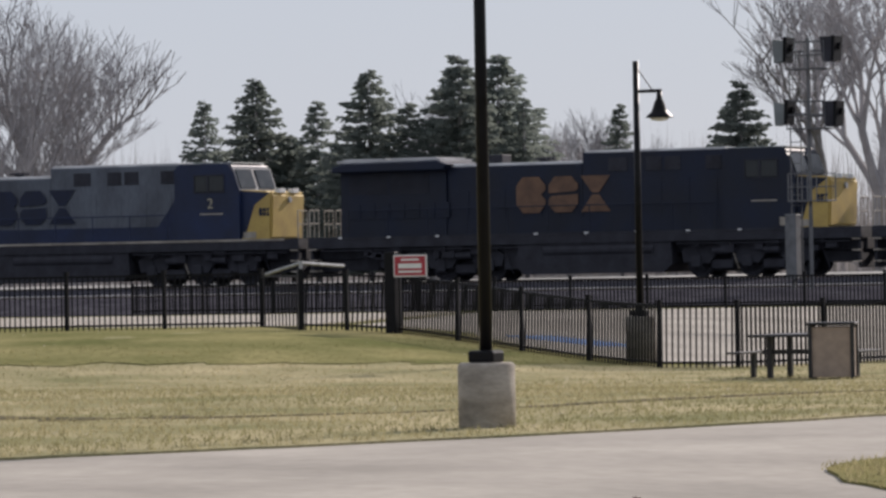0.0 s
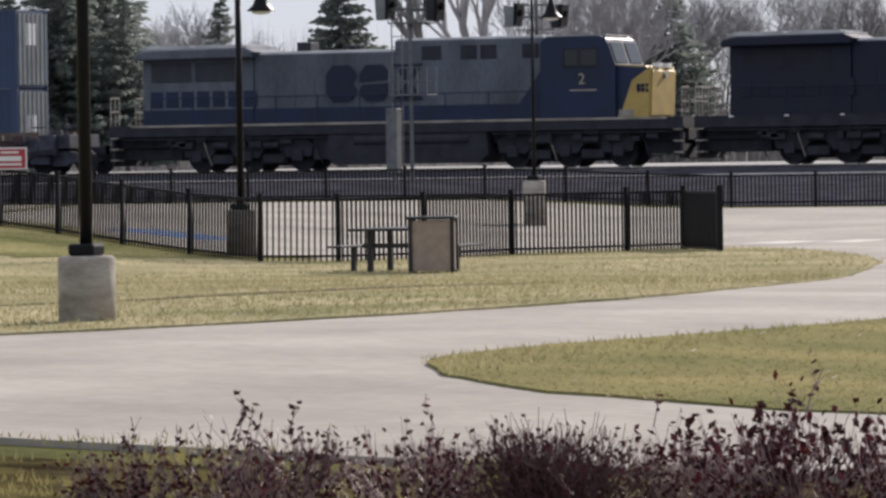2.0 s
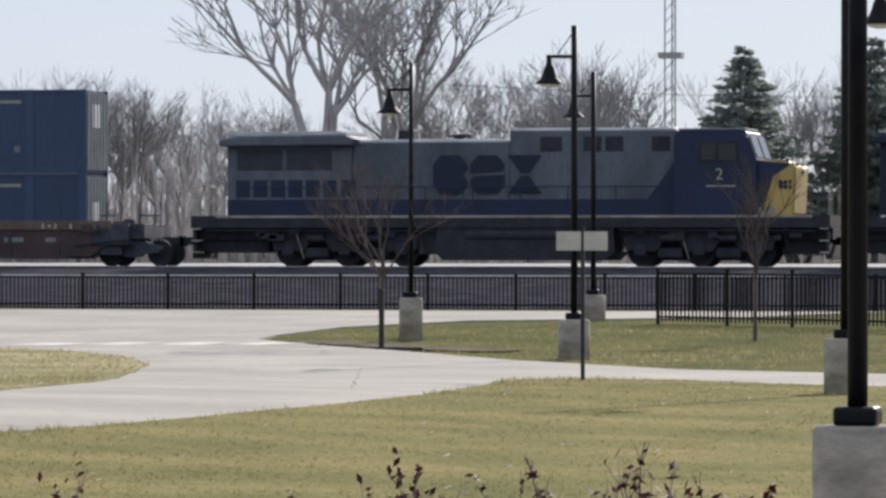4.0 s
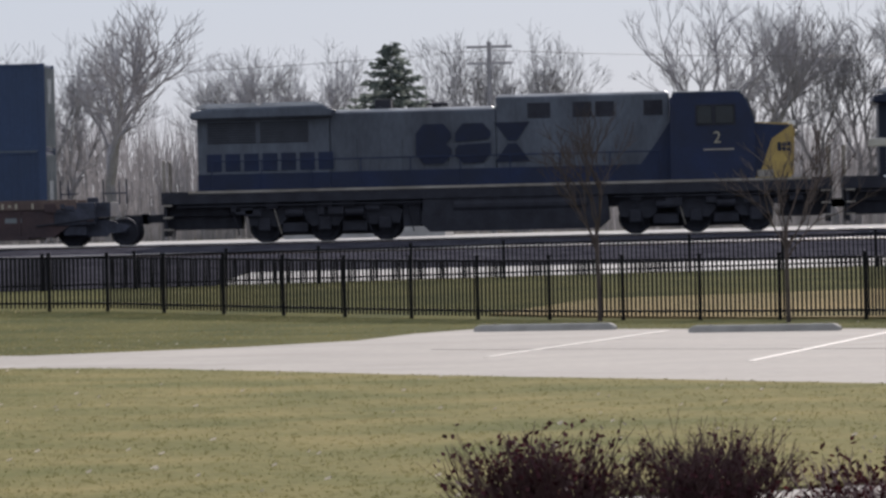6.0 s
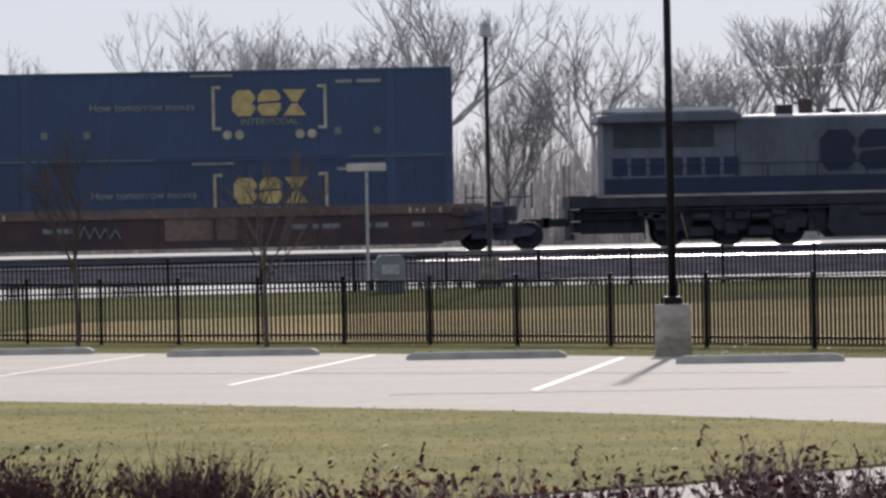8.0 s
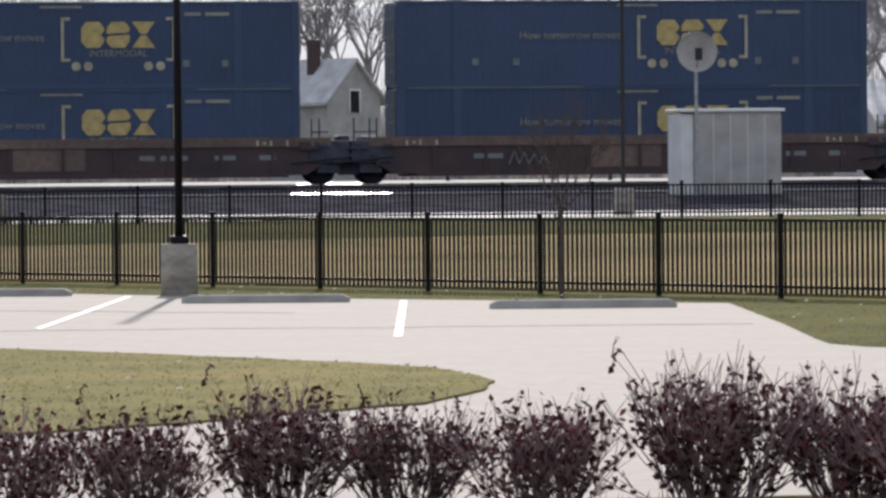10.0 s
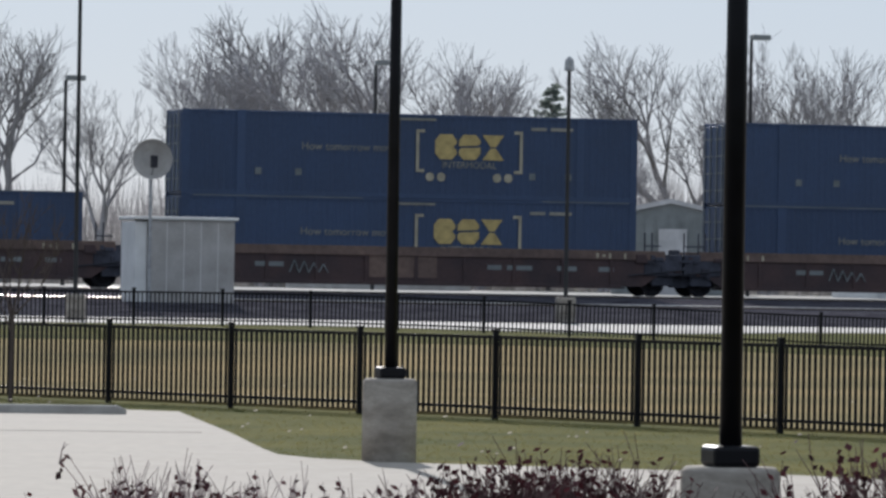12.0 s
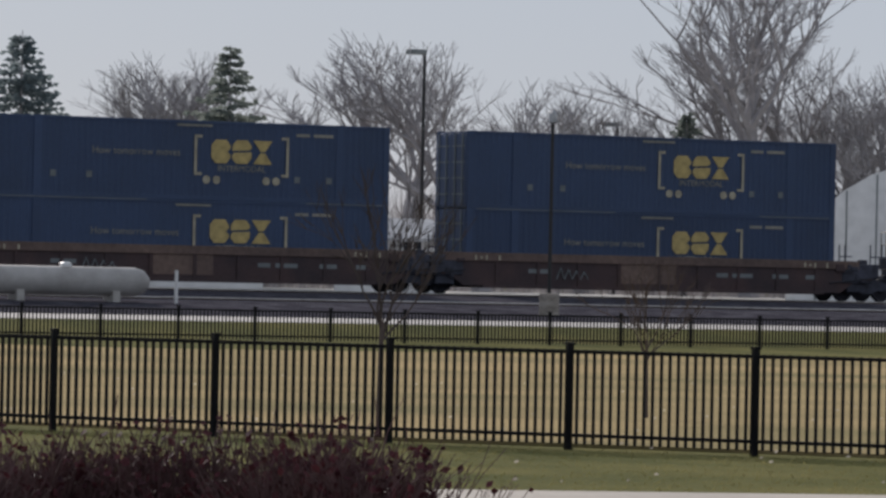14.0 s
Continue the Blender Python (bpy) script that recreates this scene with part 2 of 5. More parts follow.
def height(x, y):
    """The lie of the land: level lot, a swale and bank beside it, the railway bank behind."""
    left = 0.8 * sm((-x - 37.5) / 13)
    back = 0.5 + 0.3 * sm((-x - 43) / 8) + 0.2 * sm((x + 25) / 45) - 0.5 * sm((x - 30) / 24)
    z = 0.33 * sm((-x - 8) / 12) * sm((80 - y) / 25)
    z += max(left * sm((y - 70) / 18), back * sm((y - 100) / 27)) if y < 129 else 0
    if y >= 129:
        z = float(np.interp(y, BED_Y, (back, back + 0.04, 0.68, 0.78, 1.18, 1.2, 1.47, 1.5, 1.5, 1.5, 0.4, 0.0)))
    return z


def ground_sheet():
    xs = sorted({*np.arange(-110, 131, 2.0), -3500, -1500, -700, -400, -250, -160, 180, 280, 450, 800, 1600, 3500})
    ys = sorted({*np.arange(-10, 128, 2.0), *BED_Y, -3000, -900, -250, -60, 300, 1000, 2000})
    verts = [(x, y, height(x, y) - (0.04 if 0 < y < 128.5 else 0)) for y in ys for x in xs]
    k = len(xs)
    faces = [(j * k + i, j * k + i + 1, (j + 1) * k + i + 1, (j + 1) * k + i) for j in range(len(ys) - 1) for i in range(k - 1)]
    me = bpy.data.meshes.new("ground")
    me.from_pydata(verts, [], faces)
    for p in me.polygons:
        p.use_smooth = True
    me.materials.append(M["grass"])
    tagged(new("ground", me), "patchy green and straw-coloured winter lawn", "lawn", kind="structure")


def patch(name, pts, material, lift, label, category, step=2.5, kind="structure", thick=0.0):
    """A flat area draped on the land, with an edge that goes down into it."""
    bm = bmesh.new()
    bm.faces.new([bm.verts.new((x, y, 0)) for x, y in pts])
    lo = [min(p[i] for p in pts) for i in (0, 1)]
    hi = [max(p[i] for p in pts) for i in (0, 1)]
    for ax in (0, 1):
        breaks = [b for b in BED_Y if lo[1] < b < hi[1]] if ax else []
        for c in [*np.arange(lo[ax] + step, hi[ax], step), *breaks]:
            co = [0, 0, 0]
            co[ax] = c
            no = [0, 0, 0]
            no[ax] = 1
            bmesh.ops.bisect_plane(bm, geom=bm.verts[:] + bm.edges[:] + bm.faces[:], plane_co=co, plane_no=no)
    bmesh.ops.triangulate(bm, faces=bm.faces[:])
    rim = [e for e in bm.edges if len(e.link_faces) == 1]
    for v in bm.verts:
        v.co.z = height(v.co.x, v.co.y) + lift
    out = bmesh.ops.extrude_edge_only(bm, edges=rim)
    for v in out["geom"]:
        if isinstance(v, bmesh.types.BMVert):
            v.co.z -= lift + 0.05
    bmesh.ops.recalc_face_normals(bm, faces=bm.faces)
    return tagged(link(name, bm, material), label, category, kind=kind)


def smooth_line(pts, n=3):
    """Round a closed outline by cutting its corners."""
    for _ in range(n):
        out = []
        for (a, b), (c, d) in zip(pts, pts[1:] + pts[:1]):
            out += [(0.75 * a + 0.25 * c, 0.75 * b + 0.25 * d), (0.25 * a + 0.75 * c, 0.25 * b + 0.75 * d)]
        pts = out
    return pts


def ragged(pts, step=0.5, amp=0.09):
    """A closed outline with small uneven wobbles."""
    out = []
    for a, b in zip(pts, pts[1:] + pts[:1]):
        n = max(1, int(math.dist(a, b) / step))
        for k in range(n):
            x, y = a[0] + (b[0] - a[0]) * k / n, a[1] + (b[1] - a[1]) * k / n
            out.append((x + amp * noise.noise((x * 1.7, y * 1.7, 0)), y + 3 * amp * noise.noise((x * 1.3, y * 1.3, 5))))
    return out


ROAD = [(-90, 29.5), (45, 29.5), (45, 36), (22.2, 43), (17.3, 50.9), (15.3, 52.2), (14.1, 53.0), (13.4, 54.1), (13.25, 55.2), (13.5, 57), (14.4, 62.6), (15.8, 72.2),
        (10, 78.4), (3.2, 88), (-3.9, 94.7), (-4.9, 92), (-5.7, 87.5), (-7.5, 84.6), (-10.8, 82), (-16, 85), (-20.5, 91.7),
        (-25, 100.3), (-29.8, 107.2), (-30, 109.5), (-29.6, 113.9), (-27.5, 118), (-21, 121), (-18, 127.2), (-62, 127.2), (-52, 100), (-45, 88), (-60, 70), (-90, 50)]
LAWN_WEST = [(-29, 32), (-26.2, 36.2), (-24.3, 39.4), (-22.9, 42), (-21.4, 45.5), (-20, 50.1), (-19.4, 55.9), (-20.3, 63.1), (-23.3, 75.3),
             (-25.1, 82.6), (-25.9, 86), (-28.3, 92), (-31, 97), (-33.2, 99.5), (-36, 97), (-37.6, 90), (-39.5, 88.6), (-44, 92), (-48, 96), (-60, 99), (-90, 104), (-90, 20), (-45, 24)]
LAWN_MAIN = [(-16.2, 39.7), (-16.3, 42.2), (-15.8, 45.7), (-15.2, 50.3), (-14.9, 60), (-16, 70), (-17.2, 76.5), (-15.8, 78), (-11.6, 74), (-8.6, 73),
             (-5.7, 69.3), (-3.2, 65.7), (-0.2, 62), (2.1, 59.1), (4.6, 56), (6.7, 52.2), (7.7, 50.2), (7.95, 48.3), (7.8, 45.9), (7, 43),
             (5.2, 40.7), (3.1, 38.7), (1.3, 37), (-1.8, 35.9), (-4.2, 35.6), (-10.8, 35.5), (-13.3, 36.2), (-15, 37.5)]

SWALE = [(-38.5, 90), (-40, 87), (-45, 80.5), (-50, 77.5), (-55, 76), (-70, 75), (-88, 75), (-88, 103), (-60, 98.5), (-48, 95.5), (-44, 91.6), (-39.5, 88.9)]


def lot():
    patch("road", ROAD, "asphalt", 0.01, "pale weathered asphalt drive and parking lot", "road")
    patch("lawn_verge", ragged(smooth_line(LAWN_WEST, 1)), "straw", 0.035, "straw and green lawn beside the drive", "lawn")
    patch("lawn_island", ragged(smooth_line(LAWN_MAIN, 1)), "midgrass", 0.035, "green and straw lawn island between the drives", "lawn")
    # greener grass, and darker too: the shade of the backlit bank is painted in
    patch("lawn_swale", ragged(smooth_line(SWALE, 1), amp=0.45), "swale", 0.05, "greener grass in the swale, its bank's shade in the colour", "lawn")
    patch("pavement", [(-12, 130), (30, 130), (50, 134), (110, 134), (110, 139), (-12, 139)], "path", 0.02, "pale concrete path beside the railway fence", "path", 4)
    patch("ballast_shoulder", [(-200, 129.6), (-12.1, 129.6), (-12.1, 139.05), (-200, 139.05)], "gravel", 0.025, "dark grey stones at the foot of the railway bank", "ballast", 6)
    patch("ballast_bed", [(-200, 139.1), (220, 139.1), (220, 170.5), (-200, 170.5)], "gravel", 0.02, "dark grey railway ballast bank", "ballast", 6)
    patch("gravel_yard", [(-200, 170.6), (220, 170.6), (220, 232), (-200, 232)], "bright", 0.025, "bright pale gravel behind the railway", "gravel", 6)
    patch("field", [(-4, 106), (8, 93.5), (17, 79), (24, 66), (29, 57), (40, 43.5), (110, 60), (110, 118), (20, 116), (-2, 112)], "field", 0.012, "dry straw-coloured field behind the fence", "field", 3)
    patch("yard", [(-120, 106), (-60, 101), (-53.5, 99), (-63, 127.5), (-120, 127.5)], "asphalt", 0.012, "pale bare ground behind the fence", "yard", 4)
    patch("mulch_bed", [(-20, 19), (30, 19), (30, 29.45), (-7, 29.45), (-8, 28), (-20, 27.4)], "mulch", 0.04, "dark mulch bed under the shrubs", "flower bed", 3)


def strip(name, a, b, w, material, label, category, lift=0.03):
    d = (Vector(b) - Vector(a)).normalized()
    s = Vector((-d.y, d.x)) * w / 2
    pts = [tuple(Vector(a) + s), tuple(Vector(a) - s), tuple(Vector(b) - s), tuple(Vector(b) + s)]
    return patch(name, pts, material, lift, label, category, 5)


def markings():
    a, b = polar(-25.5, 106.4), polar(-24.4, 104.6)
    strip("blue_marking", a, b, 1.5, "bluepaint", "faded blue painted pavement by the fence", "road marking", 0.022)
    rut = [(-36, 51.5), (-33, 50.8), (-29.6, 49.9), (-26.7, 51.4), (-25.5, 54.3), (-25.0, 57.8), (-24.7, 60.6), (-24.3, 63.5)]
    edge = [(x - 0.3, y - 0.55) for x, y in rut] + [(x + 0.3, y + 0.55) for x, y in reversed(rut)]
    # dark dirt colour also stands for the shadow of the rut's low bank
    patch("worn_rut", ragged(edge, amp=0.3), "dirt", 0.045, "worn dirt rut in the lawn, its bank's shadow in the colour", "rut")
    soil = [(-28.9, 106.6), (-27, 104), (-25, 101.6), (-23, 99.8), (-22.4, 101), (-24.6, 103.6), (-27.6, 107.2)]
    patch("bare_soil", ragged(soil, amp=0.2), "dirt", 0.004, "worn bare soil at the tip of the lawn", "soil")
    for p, q, w in (((3, 64), (14, 62.5), 0.03), ((-17, 66), (-21.5, 84), 0.03), ((-4, 80), (9, 70), 0.03)):
        line = [(p[0] + (q[0] - p[0]) * k / 14, p[1] + (q[1] - p[1]) * k / 14 + 0.5 * noise.noise((k * 0.7, p[0], 0))) for k in range(15)]
        wide = [w * (0.5 + abs(noise.noise((k * 0.9, 3.3, p[1])))) for k in range(15)]
        patch("tar_seam", [(a, b - c) for (a, b), c in zip(line, wide)] + [(a, b + c) for (a, b), c in reversed(list(zip(line, wide)))], "crack", 0.015, "dark filled crack in the asphalt", "crack", 5)
    for a, b in (((8.9, 59.5), (11.4, 75.6)), ((4.9, 64.4), (7.6, 80.4)), ((1.0, 69.6), (3.8, 86)), ((-2.9, 74.8), (-0.2, 89.6))):
        strip("parking_line", a, b, 0.1, "mark", "worn white parking bay line", "road marking", 0.018)
    for p, q in (((-34.0, 103.5), (-32.9, 103.2)), ((-32.4, 104.1), (-31.5, 103.8)), ((-30.9, 104.3), (-29.9, 104.0)), ((-29.3, 104.6), (-28.4, 104.2))):
        strip("crossing_bar", p, q, 1.7, "mark", "worn white crosswalk bar on asphalt", "road marking", 0.018)


# ---- railway ----
TRACK_Y, RAIL_Z = 165.03, 1.575


def track(yc, ztop):
    t = thing("railway_track", pose(0, yc, 0), "steel rails on dark wooden ties", "railway", kind="structure")
    for s in (-0.75, 0.75):
        bm = bmesh.new()
        prof = [(s - 0.037, ztop - 0.04), (s + 0.037, ztop - 0.04), (s + 0.037, ztop - 0.008), (s + 0.02, ztop), (s - 0.012, ztop), (s - 0.034, ztop - 0.005), (s - 0.037, ztop - 0.012)]
        ends = [[bm.verts.new((x, y, z)) for y, z in prof] for x in (-260, 260)]
        for i in range(len(prof)):
            j = (i + 1) % len(prof)
            bm.faces.new((ends[0][i], ends[0][j], ends[1][j], ends[1][i]))
        bmesh.ops.recalc_face_normals(bm, faces=bm.faces)
        part("rail_head", bm, "rail", t, "bright worn rail head")
        part("rail_web", boxes((-260, 260, s - 0.012, s + 0.012, ztop - 0.15, ztop - 0.04), (-260, 260, s - 0.07, s + 0.07, ztop - 0.17, ztop - 0.15)), "railside", t)
    bm = bmesh.new()
    for i in range(-240, 260):
        box(bm, i * 0.53 - 0.11, i * 0.53 + 0.11, -1.3, 1.3, ztop - 0.36, ztop - 0.172)
    tagged(part("ties", bm, "tie", t, "dark creosoted wooden ties"), kind="stuff")


V0, X0, ACC = 15.365, 33.0, -0.0116


def front(t):
    """Where the leading container's forward end is at t."""
    return X0 + V0 * (t - 9.5) + ACC * (t - 9.5) ** 2 / 2


MOVING = []   # (thing, offset of its origin from that end)
WHEELS = []   # (wheelset, its place on the thing, radius)


def wheelset(parent, x, r):
    bm = bmesh.new()
    for s in (-1, 1):
        lathe(bm, [(0.1, 0.66 * s), (r + 0.03, 0.68 * s), (r, 0.72 * s), (r - 0.01, 0.8 * s), (r * 0.82, 0.8 * s), (r * 0.75, 0.74 * s), (0.16, 0.76 * s), (0.12, 0.84 * s)], 20, (0, 0, 0), "y")
    tube(bm, (0, -0.8, 0), (0, 0.8, 0), 0.08, n=8)
    ob = part("wheelset", bm, "grime", parent, "dark steel wheels on an axle")
    ob.matrix_basis = pose(x, 0, r)
    WHEELS.append((ob, x, r))
    return ob


def blocks_logo(parent, x, z, w, h, y, material, name="logo"):
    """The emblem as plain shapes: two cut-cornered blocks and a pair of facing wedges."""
    k = w / 3.2

    def cell(i, pts):
        a = x - w / 2 + i * k * 1.1
        bm = prism(bmesh.new(), [(a + u * k, z + v * h) for u, v in pts], y, y + 0.01)
        bmesh.ops.recalc_face_normals(bm, faces=bm.faces)
        part(name, bm, material, parent)

    cell(0, [(0.22, 0), (0.78, 0), (1, 0.24), (1, 0.36), (0.84, 0.5), (1, 0.64), (1, 0.76), (0.78, 1), (0.22, 1), (0, 0.76), (0, 0.24)])
    cell(1, [(0.22, 0), (0.78, 0), (1, 0.24), (1, 0.5), (0.1, 0.46), (0, 0.36), (0, 0.2)])
    cell(1, [(0.0, 0.54), (0.9, 0.58), (1, 0.66), (1, 0.78), (0.78, 1), (0.22, 1), (0, 0.76)])
    cell(2, [(0, 0), (1, 0), (0.62, 0.47), (0.38, 0.47)])
    cell(2, [(0, 1), (0.38, 0.53), (0.62, 0.53), (1, 1)])


def coupler(parent, x, s):
    bm = boxes((min(x, x + s * 0.7), max(x, x + s * 0.7), -0.12, 0.12, 0.72, 1.0), (min(x + s * 0.6, x + s * 0.85), max(x + s * 0.6, x + s * 0.85), -0.2, 0.16, 0.68, 1.04), bevel=0.03)
    part("coupler", bm, "grime", parent, "grimy steel coupler")


def locomotive(u_rear, livery):
    """A six-axle road diesel; its x = 0 is the rear hood end."""
    gray = livery == "gray"
    body, low = ("locogray", "locoblue") if gray else ("locodark", "locodark")
    t = thing("locomotive", pose(0, TRACK_Y, RAIL_Z), "grey and blue diesel locomotive with a yellow nose" if gray else "dark blue diesel locomotive with faded gold emblem", "locomotive", "locomotives")
    MOVING.append((t, u_rear))
    # underframe and deck
    part("underframe", boxes((-1.1, 21.1, -1.5, 1.5, 1.3, 1.62), (-1.1, 21.1, -0.9, 0.9, 0.9, 1.3), bevel=0.02), "grime", t, "black underframe")
    part("sill_stripe", boxes((-0.2, 20.5, -1.515, -1.5, 1.65, 1.73), (-0.2, 20.5, 1.5, 1.515, 1.65, 1.73)), "stripe", t, "pale reflective sill stripe") if gray else None
    part("deck", boxes((-1.1, 21.1, -1.5, 1.5, 1.62, 1.72)), "grime", t)
    # long hood, in sections
    part("radiator_section", prism(bmesh.new(), [(0.1, 1.72), (4.5, 1.72), (4.5, 4.11), (0.1, 4.11)], -1.05, 1.05), body, t)
    wing = bmesh.new()
    prism(wing, [(-0.12, 4.16), (-0.05, 4.34), (0.5, 4.46), (4.3, 4.5), (4.75, 4.33), (4.6, 4.12), (0.0, 4.1)], -1.48, 1.48)
    bmesh.ops.bevel(wing, geom=[e for e in wing.edges if abs(e.verts[0].co.y - e.verts[1].co.y) < 0.01], offset=0.05, segments=1, affect="EDGES")
    part("radiator_wing", wing, body, t, "overhanging radiator housing")
    # roof tops pale with wide bevels: the bright sunlit rim is in the colour
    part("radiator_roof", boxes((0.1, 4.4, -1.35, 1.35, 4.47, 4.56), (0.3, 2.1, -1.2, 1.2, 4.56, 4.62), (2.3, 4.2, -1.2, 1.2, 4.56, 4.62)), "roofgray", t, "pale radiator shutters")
    part("engine_hood", boxes((4.5, 10.05, -0.98, 0.98, 1.72, 4.25), bevel=0.06), body, t)
    part("hood_roof", boxes((4.62, 10.03, -0.965, 0.965, 4.08, 4.33), bevel=0.11), "roofgray", t, "hood roof paled as its sunlit edge")
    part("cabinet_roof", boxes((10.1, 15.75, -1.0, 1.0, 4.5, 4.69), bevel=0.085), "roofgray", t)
    part("exhaust", boxes((6.0, 6.55, -0.5, 0.3, 4.3, 4.66), bevel=0.04), "grime", t, "sooty exhaust stack")
    bm = boxes((7.9, 8.2, -0.1, 0.1, 4.3, 4.42))
    for k in range(3):
        tube(bm, (7.7 + 0.2 * k, -0.15 + 0.15 * k, 4.46), (8.2 + 0.1 * k, -0.15 + 0.15 * k, 4.46), 0.03, 0.07)
    part("horn", bm, "grime", t)
    part("equipment_cab", boxes((10.05, 15.8, -1.02, 1.02, 1.72, 4.62), bevel=0.05), body, t)
    # hood doors, grilles, handrails
    for x in list(np.arange(4.7, 9.9, 0.75)):
        part("hood_door", boxes((x, x + 0.69, -1.0, -0.978, 1.85, 3.35), bevel=0.006), body, t)
    for x in (0.45, 2.2):
        bm = boxes(*[(x, x + 1.6, -1.075, -1.05, z, z + 0.045) for z in np.arange(3.3, 3.95, 0.08)])
        part("grille", bm, "grime", t, "dark slatted grille")
    for k in range(7):
        part("filter_panel", boxes((0.4 + 0.62 * k, 0.9 + 0.62 * k, -1.075, -1.05, 2.36, 2.95), bevel=0.008), low, t)
    for x0, x1, y0, y1 in ((0.1, 4.5, -1.085, -1.05), (4.5, 10.05, -1.025, -0.98), (10.05, 15.8, -1.06, -1.02)):
        part("hood_band", boxes((x0, x1, y0, y1, 1.73, 2.28)), low, t, "dark lower band")
    for x, w in ((11.1, 0.75), (12.6, 0.62), (13.35, 0.62), (14.95, 0.62)):
        part("intake_grille", boxes((x, x + w, -1.045, -1.02, 3.9, 4.4), bevel=0.01), "grime", t, "black intake grille")
    for x in (11.2, 12.3, 13.4, 14.5):
        part("cabinet_door", boxes((x, x + 0.9, -1.038, -1.02, 2.1, 3.6), bevel=0.006), body, t)
    # cab, windscreen, nose
    cab = prism(bmesh.new(), [(15.8, 1.72), (18.6, 1.72), (18.6, 3.6), (18.32, 4.42), (18.15, 4.6), (15.95, 4.6), (15.8, 4.5)], -1.5, 1.5)
    bmesh.ops.bevel(cab, geom=[e for e in cab.edges if e.verts[0].co.z > 4.3 and e.verts[1].co.z > 4.3], offset=0.08, segments=2, affect="EDGES")
    part("cab", cab, "locoblue" if gray else "locodark", t, "blue crew cab")
    part("cab_roof", boxes((15.9, 18.2, -1.3, 1.3, 4.585, 4.65), bevel=0.03), "contgray", t, "pale cab roof")
    if gray:
        sweep = prism(bmesh.new(), [(14.6, 2.0), (15.82, 2.0), (15.82, 3.7), (15.35, 3.0)], -1.05, -1.039)
        part("colour_sweep", sweep, "locoblue", t, "blue sweep behind the cab")
    for x, w in ((16.7, 0.5), (17.3, 0.62)):
        win = part("cab_window", boxes((x, x + w, -1.515, -1.49, 3.55, 4.15), bevel=0.02), "glass", t, "cab side window")
        part("window_frame", boxes((x - 0.05, x + w + 0.05, -1.525, -1.5, 3.5, 3.55), (x - 0.05, x + w + 0.05, -1.525, -1.5, 4.15, 4.2), (x - 0.05, x, -1.525, -1.5, 3.55, 4.15), (x + w, x + w + 0.05, -1.525, -1.5, 3.55, 4.15)), "grime", win)
    for y in (-1.35, 0.15):
        bm = bmesh.new()
        box(bm, 0, 0.03, y, y + 1.2, 0.0, 0.75)
        w = part("windscreen", bm, "glass", t, "slanted windscreen")
        w.matrix_basis = pose(18.595, 0, 3.66, 0, -18.9, 0)
    if gray:
        w = part("windscreen_surround", boxes((-0.02, 0.02, -1.48, 1.48, -0.02, 0.86)), "locogray", t, "grey windscreen surround")
        w.matrix_basis = pose(18.59, 0, 3.6, 0, -18.9, 0)
    nose = prism(bmesh.new(), [(18.6, 1.72), (19.85, 1.72), (19.92, 3.42), (19.75, 3.54), (18.6, 3.58)], -1.3, 1.3)
    bmesh.ops.bevel(nose, geom=[e for e in nose.edges if e.verts[0].co.x > 19.6 and e.verts[1].co.x > 19.6], offset=0.08, segments=2, affect="EDGES")
    part("nose", nose, "yellow", t, "yellow short nose")
    side = prism(bmesh.new(), [(18.6, 1.8), (18.72, 1.8), (19.15, 3.02), (19.8, 3.46), (18.6, 3.55)], -1.312, -1.3)
    part("nose_side", side, "locoblue" if gray else "locodark", t, "blue sweep on the nose side")
    part("nose_panel", boxes((18.66, 19.2, -1.33, -1.314, 1.76, 2.0)), "stripe", t)
    for y in (-0.75, 0.3):
        part("number_board", boxes((19.72, 19.95, y, y + 0.45, 3.46, 3.62), bevel=0.01), "white", t, "white number board")
    part("headlight", lathe(bmesh.new(), [(0.1, 0.0), (0.12, 0.08), (0.11, 0.1)], 12, (19.9, 0, 3.2), "x"), "galv", t)
    blocks_logo(t, 19.56, 2.6, 0.46, 0.3, -1.318, "logoblue", "nose_emblem")
    # emblem
    blocks_logo(t, 9.27, 2.46, 3.8, 1.32, -1.055, "logoblue" if gray else "logogold", "emblem")
    if gray:
        lettering("2", 0.55, "pale", t, pose(17.35, -1.515, 2.92, 90), "cab_number")
    part("cab_stripe", boxes((16.9, 17.9, -1.51, -1.5, 2.68, 2.73)), "stripe", t)
    part("step_light", boxes((18.0, 18.6, -1.51, -1.5, 1.8, 2.1)), "stripe", t) if not gray else None
    # end platforms with rails and steps
    for x, s in ((-1.05, -1), (21.05, 1)):
        for y0, y1 in ((-1.42, -0.7), (0.7, 1.42)):
            bm = bmesh.new()
            for y in (y0, (y0 + y1) / 2, y1):
                tube(bm, (x, y, 1.7), (x, y, 2.75), 0.024, n=6)
            for z in (2.25, 2.75):
                tube(bm, (x, y0, z), (x, y1, z), 0.02, n=6)
            part("handrail", bm, "stripe", t, "pale end handrail")
        for z in (0.45, 0.85, 1.25):
            for y0 in (-1.5, 1.0):
                part("step", boxes((min(x, x - s * 0.3), max(x, x - s * 0.3), y0, y0 + 0.5, z, z + 0.05)), "stripe", t)
        part("pilot", boxes((min(x, x - s * 0.12), max(x, x - s * 0.12), -1.4, 1.4, 0.25, 1.3), bevel=0.03), "grime", t, "black pilot plate")
        coupler(t, x, s)
    bm = bmesh.new()
    for x in np.arange(0.6, 15.8, 1.65):
        tube(bm, (x, -1.46, 1.72), (x, -1.46, 2.7), 0.022, n=5)
